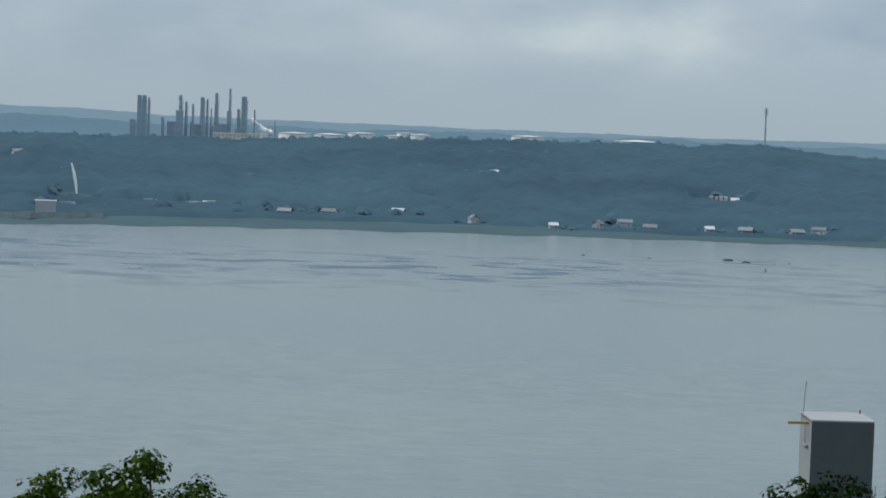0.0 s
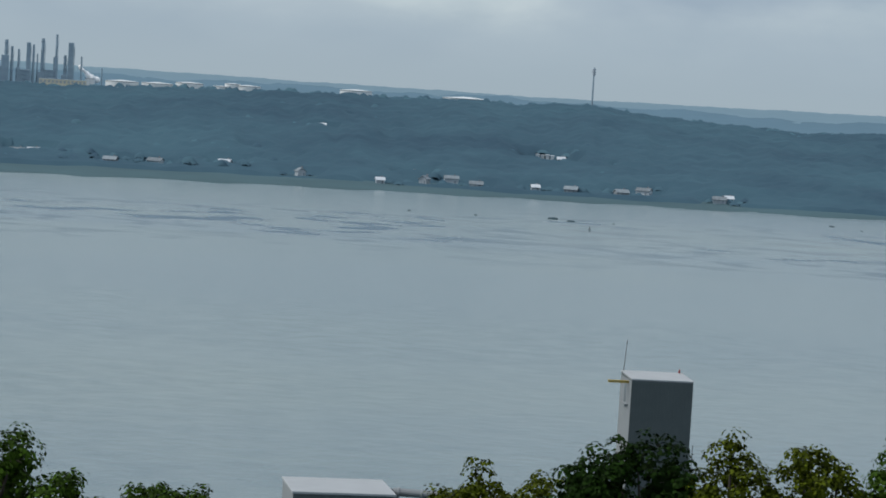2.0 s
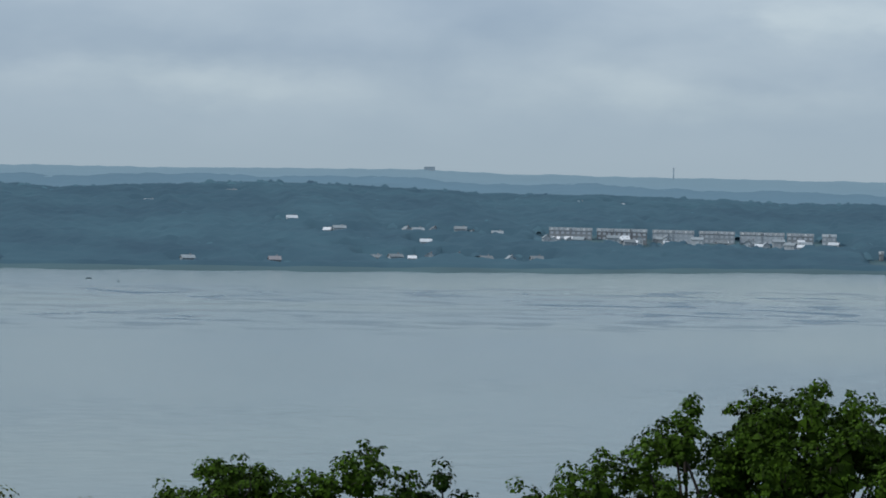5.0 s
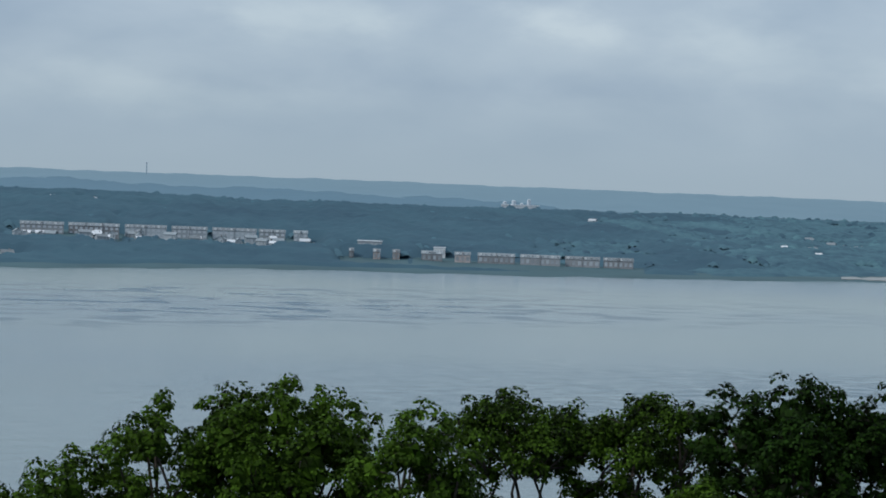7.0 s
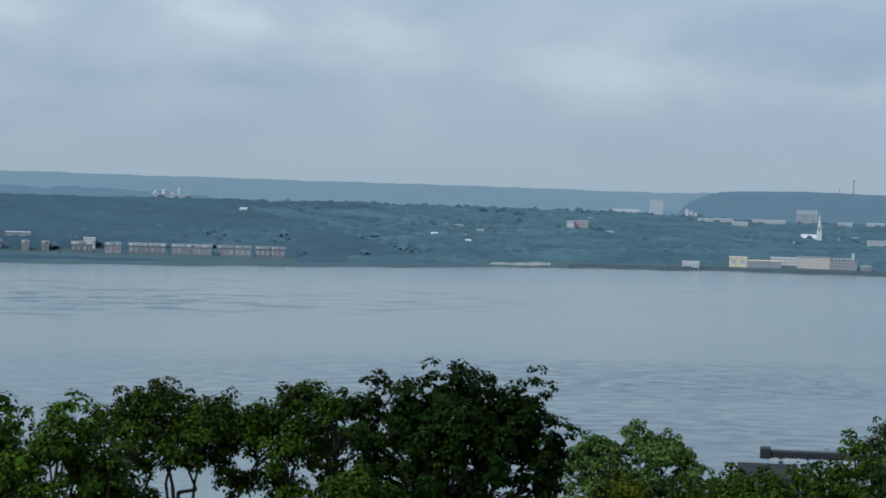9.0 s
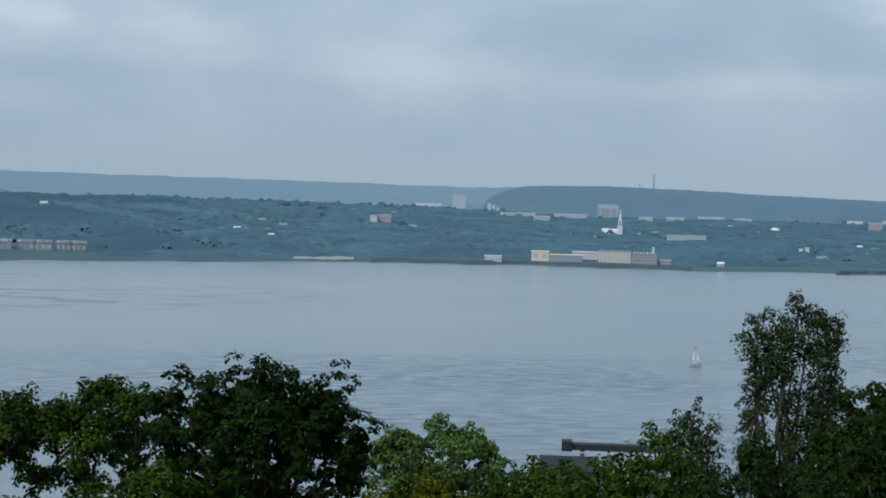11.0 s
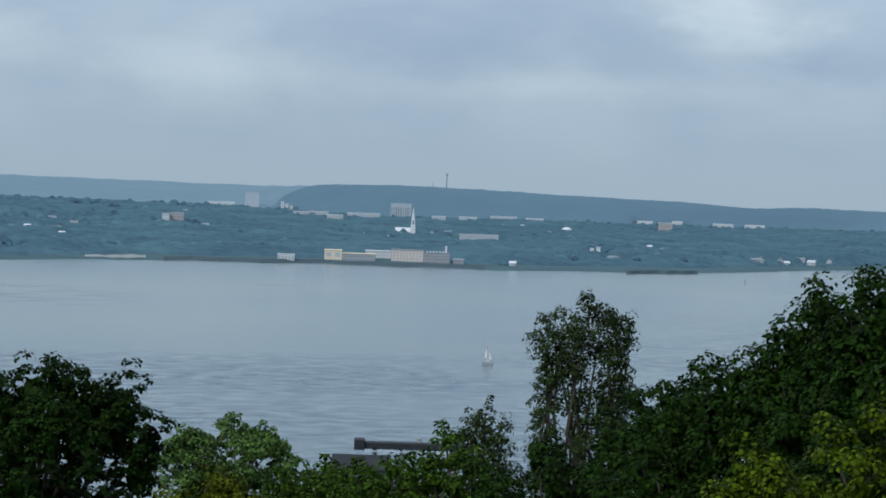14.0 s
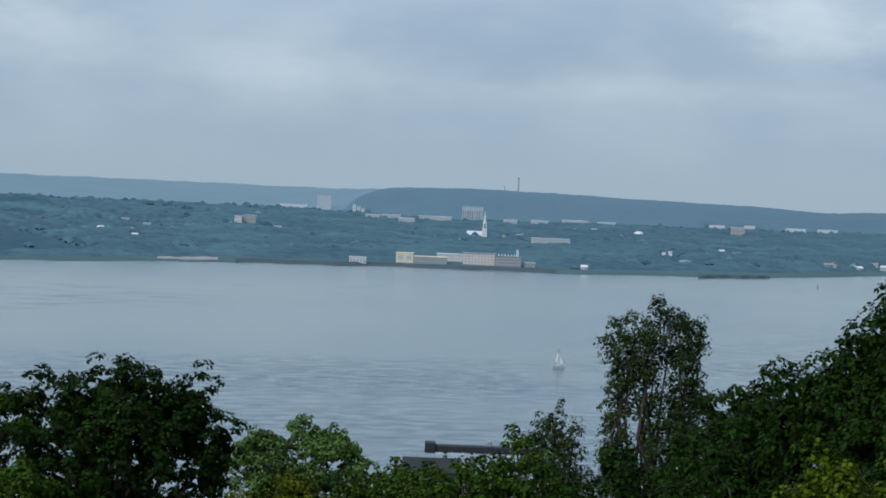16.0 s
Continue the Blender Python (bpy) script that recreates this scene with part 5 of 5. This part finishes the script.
def waterfront():
    # tall clad tower with a mast and a yellow jib beam
    D = 236.0
    a = -14.95
    x, y = spot(a, D)
    root = thing("metal_tower", x, y, 3.8, 27.5)
    tagged(root, "tall windowless blue-grey metal-clad tower with a pale roof", "industrial tower")
    px = D / 4500
    w, dep = 110 * px, 5.2
    h = EYE - D * math.tan(radians(6.27)) - 3.8
    hb = h + 0.2
    bm = bmesh.new()
    vs = [bm.verts.new(p) for p in ((-w / 2, 0, 0), (w / 2, 0, 0), (w / 2, dep, 0), (-w / 2, dep, 0), (-w / 2, 0, h), (w / 2, 0, h), (w / 2, dep, hb), (-w / 2, dep, hb))]
    for f in ((0, 1, 5, 4), (1, 2, 6, 5), (2, 3, 7, 6), (3, 0, 4, 7), (4, 5, 6, 7), (3, 2, 1, 0)):
        bm.faces.new([vs[i] for i in f])
    part("wall", bm, SHEET, root)
    cladding(root, -w / 2, w / 2, 0, 0, h - 0.12, SHEET, 18)
    # left side in a paler colour, for the sunlight on it
    part("side_wall", box(-w / 2 - 0.04, 0.02, 0, -w / 2 - 0.004, dep, h - 0.1), PALE_SHEET, root, "side cladding painted paler, as if sunlit")
    bm = bmesh.new()
    o = 0.06
    vs = [bm.verts.new(p) for p in ((-w / 2 - o, -o, h + 0.01), (w / 2 + o, -o, h + 0.01), (w / 2 + o, dep + o, hb + 0.01), (-w / 2 - o, dep + o, hb + 0.01), (-w / 2 - o, -o, h + 0.15), (w / 2 + o, -o, h + 0.15), (w / 2 + o, dep + o, hb + 0.15), (-w / 2 - o, dep + o, hb + 0.15))]
    for f in ((0, 1, 5, 4), (1, 2, 6, 5), (2, 3, 7, 6), (3, 0, 4, 7), (4, 5, 6, 7), (3, 2, 1, 0)):
        bm.faces.new([vs[i] for i in f])
    part("roof", bm, ROOF_SHEET, root, "light grey roof")
    part("opening", box(-w / 2 - 0.06, 2.3, h - 2.4, -w / 2 - 0.03, 3.1, h - 0.35), DARK_ROOF, root)
    part("sill", box(-w / 2 - 0.35, 1.1, h - 2.5, -w / 2 - 0.03, 3.2, h - 2.35), PALE_SHEET, root)
    part("jib_beam", box(-w / 2 - 2.0, 1.2, h - 0.42, -w / 2 + 0.1, 1.5, h - 0.18), YELLOW, root, "yellow jib beam")
    part("radio_mast", tube((-w / 2 + 0.1, dep - 0.4, hb), (-w / 2 + 0.28, dep - 0.4, hb + 2.8), 0.045, 0.03, 6), STEEL, root)
    part("mast_head", tube((-w / 2 + 0.28, dep - 0.4, hb + 2.7), (-w / 2 + 0.3, dep - 0.4, hb + 3.05), 0.09, 0.04, 6), STEEL, root)
    part("warning_lamp", tube((w / 2 - 0.3, dep - 0.5, hb + 0.15), (w / 2 - 0.3, dep - 0.5, hb + 0.5), 0.09, 0.07, 8), RED, root, "small red warning lamp")
    for k in range(2):
        part("ladder_rail", tube((w / 2 + 0.25 + 0.25 * k, 0.6, 0), (w / 2 + 0.25 + 0.25 * k, 0.6, h - 6.3 + 0.4 * k), 0.04, 0.04, 6), STEEL, root)
    # lower clad building with a pale roof, and a pipe beside it
    D2 = 232.0
    a = -21.98
    x, y = spot(a, D2)
    px = D2 / 4500
    root = thing("metal_shed", x, y, 3.8, 30.4)
    tagged(root, "metal-clad plant building with a pale grey roof", "plant building")
    w, dep = 182 * px, 8.2
    h = EYE - D2 * math.tan(radians(9.27)) - 3.8
    part("wall", box(-w / 2, 0, 0, w / 2, dep, h), SHEET, root)
    cladding(root, -w / 2, w / 2, 0, 0, h - 0.1, SHEET, 24)
    # sunlit side, its brightness put into the cladding's colour
    part("side_wall", box(-w / 2 - 0.04, 0.02, 0, -w / 2 - 0.004, dep, h - 0.1), PALE_SHEET, root, "side cladding painted paler, as if sunlit")
    part("roof", box(-w / 2 - 0.15, -0.15, h + 0.004, w / 2 + 0.15, dep + 0.15, h + 0.25, 0.04), ROOF_SHEET, root, "light grey roof")
    part("hood", box(-w / 2 + 1.0, -1.0, h - 2.6, -w / 2 + 2.6, -0.05, h - 0.7, 0.25), PALE_SHEET, root, "rounded pale vent hood")
    D3 = 236.0
    x, y = spot(-20.2, D3)
    zp = EYE - D3 * math.tan(radians(9.15))
    root = thing("pipe_line", x, y, zp, 10.0)
    tagged(root, "thick grey pipe running beside the plant building", "pipe")
    part("pipe", tube((-2.8, 0, 0), (7.5, 0, 0.1), 0.38, 0.38, 14), STEEL, root)
    for k in range(5):
        part("flange", tube((-2.4 + 2.2 * k, 0, 0), (-2.2 + 2.2 * k, 0, 0), 0.47, 0.47, 14), PALE_SHEET, root)
    part("elbow", tube((-2.8, 0, 0), (-3.4, 0.2, -0.5), 0.38, 0.38, 14), STEEL, root)
    for k in range(4):
        part("support", box(-2.6 + 3 * k, -0.3, 3.8 - zp, -2.3 + 3 * k, 0.3, -0.3), STEEL, root)
    # loading gallery on a pier
    D4 = 400.0
    a = 24.4
    x, y = spot(a, D4)
    root = thing("loading_gallery", x, y, 0, -a + 1.0)
    tagged(root, "long dark loading gallery on legs over a pier", "loading gallery")
    zt = EYE - D4 * math.tan(radians(5.72))
    k = D4 / 4500
    part("gallery", box(-75 * k, 0, zt - 13 * k, 130 * k, 2.6, zt - 1 * k, 0.15), BLACK_STEEL, root)
    part("head_house", box(-77 * k, -0.4, zt - 15 * k, -58 * k, 3.2, zt + 0.3, 0.1), BLACK_STEEL, root)
    part("walkway", box(-58 * k, -0.7, zt - 17 * k, 130 * k, -0.1, zt - 15.5 * k), CONCRETE, root, "pale walkway along its side")
    for j in range(9):
        part("post", box((-50 + 20 * j) * k, -0.12, zt - 15.5 * k, (-49 + 20 * j) * k, -0.02, zt - 11.5 * k), CONCRETE, root)
    for j in range(4):
        for s in (-1, 1):
            part("leg", tube(((-40 + 48 * j) * k, 1.2, zt - 13 * k), ((-40 + 48 * j + s * 16) * k, 1.2 + s, -2), 0.3, 0.35, 8), PALE_SHEET, root)
    part("cabin", box(34 * k, 0.4, zt - 1 * k, 42 * k, 2.2, zt + 9 * k, 0.1), PALE_SHEET, root)
    D5 = 372.0
    x, y = spot(23.75, D5)
    zr = EYE - D5 * math.tan(radians(6.06))
    root = thing("pier_shed", x, y, 0, -24.0)
    tagged(root, "pier shed with a grey pitched roof and pale trusses", "shed")
    part("wall", box(-5, 0, -2, 3, 7, zr - 1.9), SHEET, root)
    bm = gable_roof(8, 7, zr - 1.9, 1.6, 0.4)
    bmesh.ops.translate(bm, vec=(-1, 3.5, 0), verts=bm.verts[:])
    part("roof", bm, BLACK_STEEL, root)


def plain_landmarks():
    """White silos on the plain, a block on the far ridge and a white dome in the town."""
    D = 3050.0
    for a, top, w in ((9.68, -0.36, 0.09), (9.88, -0.33, 0.10), (10.06, -0.38, 0.07), (10.22, -0.29, 0.08)):
        x, y = spot(a, D)
        z = float(land(a, D))
        h = EYE + D * math.tan(radians(top)) - z
        r = D * radians(w) / 2
        root = thing("silo", x, y, z, -a)
        tagged(root, "pale concrete silo on the wooded plain", "silo", "silos on the plain")
        shell = part("shell", tube((0, 0, -2), (0, 0, h), r, r, 20), CONCRETE, root)
        part("cap", tube((0, 0, h), (0, 0, h + r * 0.4), r * 1.02, r * 0.3, 20), CONCRETE, root)
        part("ladder", box(-0.3, -r - 0.4, 0, 0.3, -r + 0.1, h), WORKS_STEEL, shell)
        CLEAR.append((a, D, r + 2, 260))
    block("silo_hall", "low pale works hall below the silos", "hall", 9.6, 10.45, -0.47, -0.42, 20, CONCRETE, METAL_ROOF, 1, 9, dist=D - 20, front=260)
    block("ridge_block", "small block of buildings on the far ridge", "building", -3.98, -3.74, 0.02, 0.115, 20, WORKS_STEEL, WORKS_STEEL, 2, 4, dist=4560.0)
    (x, y, z), d = on_land(28.03, -0.80, canopy=5.0)
    root = thing("domed_hall", x, y, z, -28.0)
    tagged(root, "white domed hall among the trees of the town", "hall")
    part("drum", tube((0, 0, -2), (0, 0, 5), 5.5, 5.5, 24), WHITE, root)
    bm = bmesh.new()
    bmesh.ops.create_uvsphere(bm, u_segments=24, v_segments=12, radius=5.5)
    bmesh.ops.delete(bm, geom=[v for v in bm.verts if v.co.z < -0.01], context="VERTS")
    bmesh.ops.transform(bm, matrix=Matrix.Translation((0, 0, 5)) @ Matrix.Diagonal((1, 1, 0.55, 1)), verts=bm.verts[:])
    part("dome", bm, METAL_ROOF, root, smooth=True)
    CLEAR.append((28.03, d, 7, 60))


place_houses()
place_blocks()
church(24.57, -0.95, -0.29, "white church with a tall slender spire", 7.0)
church(23.46, -1.02, -0.90, "small white church with a stubby belfry", 4.0)
mast(-16.95, -0.30, 0.66, 0.9, "tall slim grey mast on the wooded crest", 2250.0)
mast(1.62, -0.1, 0.235, 1.1, "small far-off mast on the ridge", 4300.0, 1)
mast(25.29, 0.0, 0.37, 1.3, "far-off mast on the hill over the town", 4050.0, 1)
mast(24.98, 0.0, 0.16, 0.7, "short far-off mast on the hill", 4050.0, 0)
refinery()
plain_landmarks()
shore_details()
river_things()
waterfront()
build_woods()
build_crowns()
build_trees()
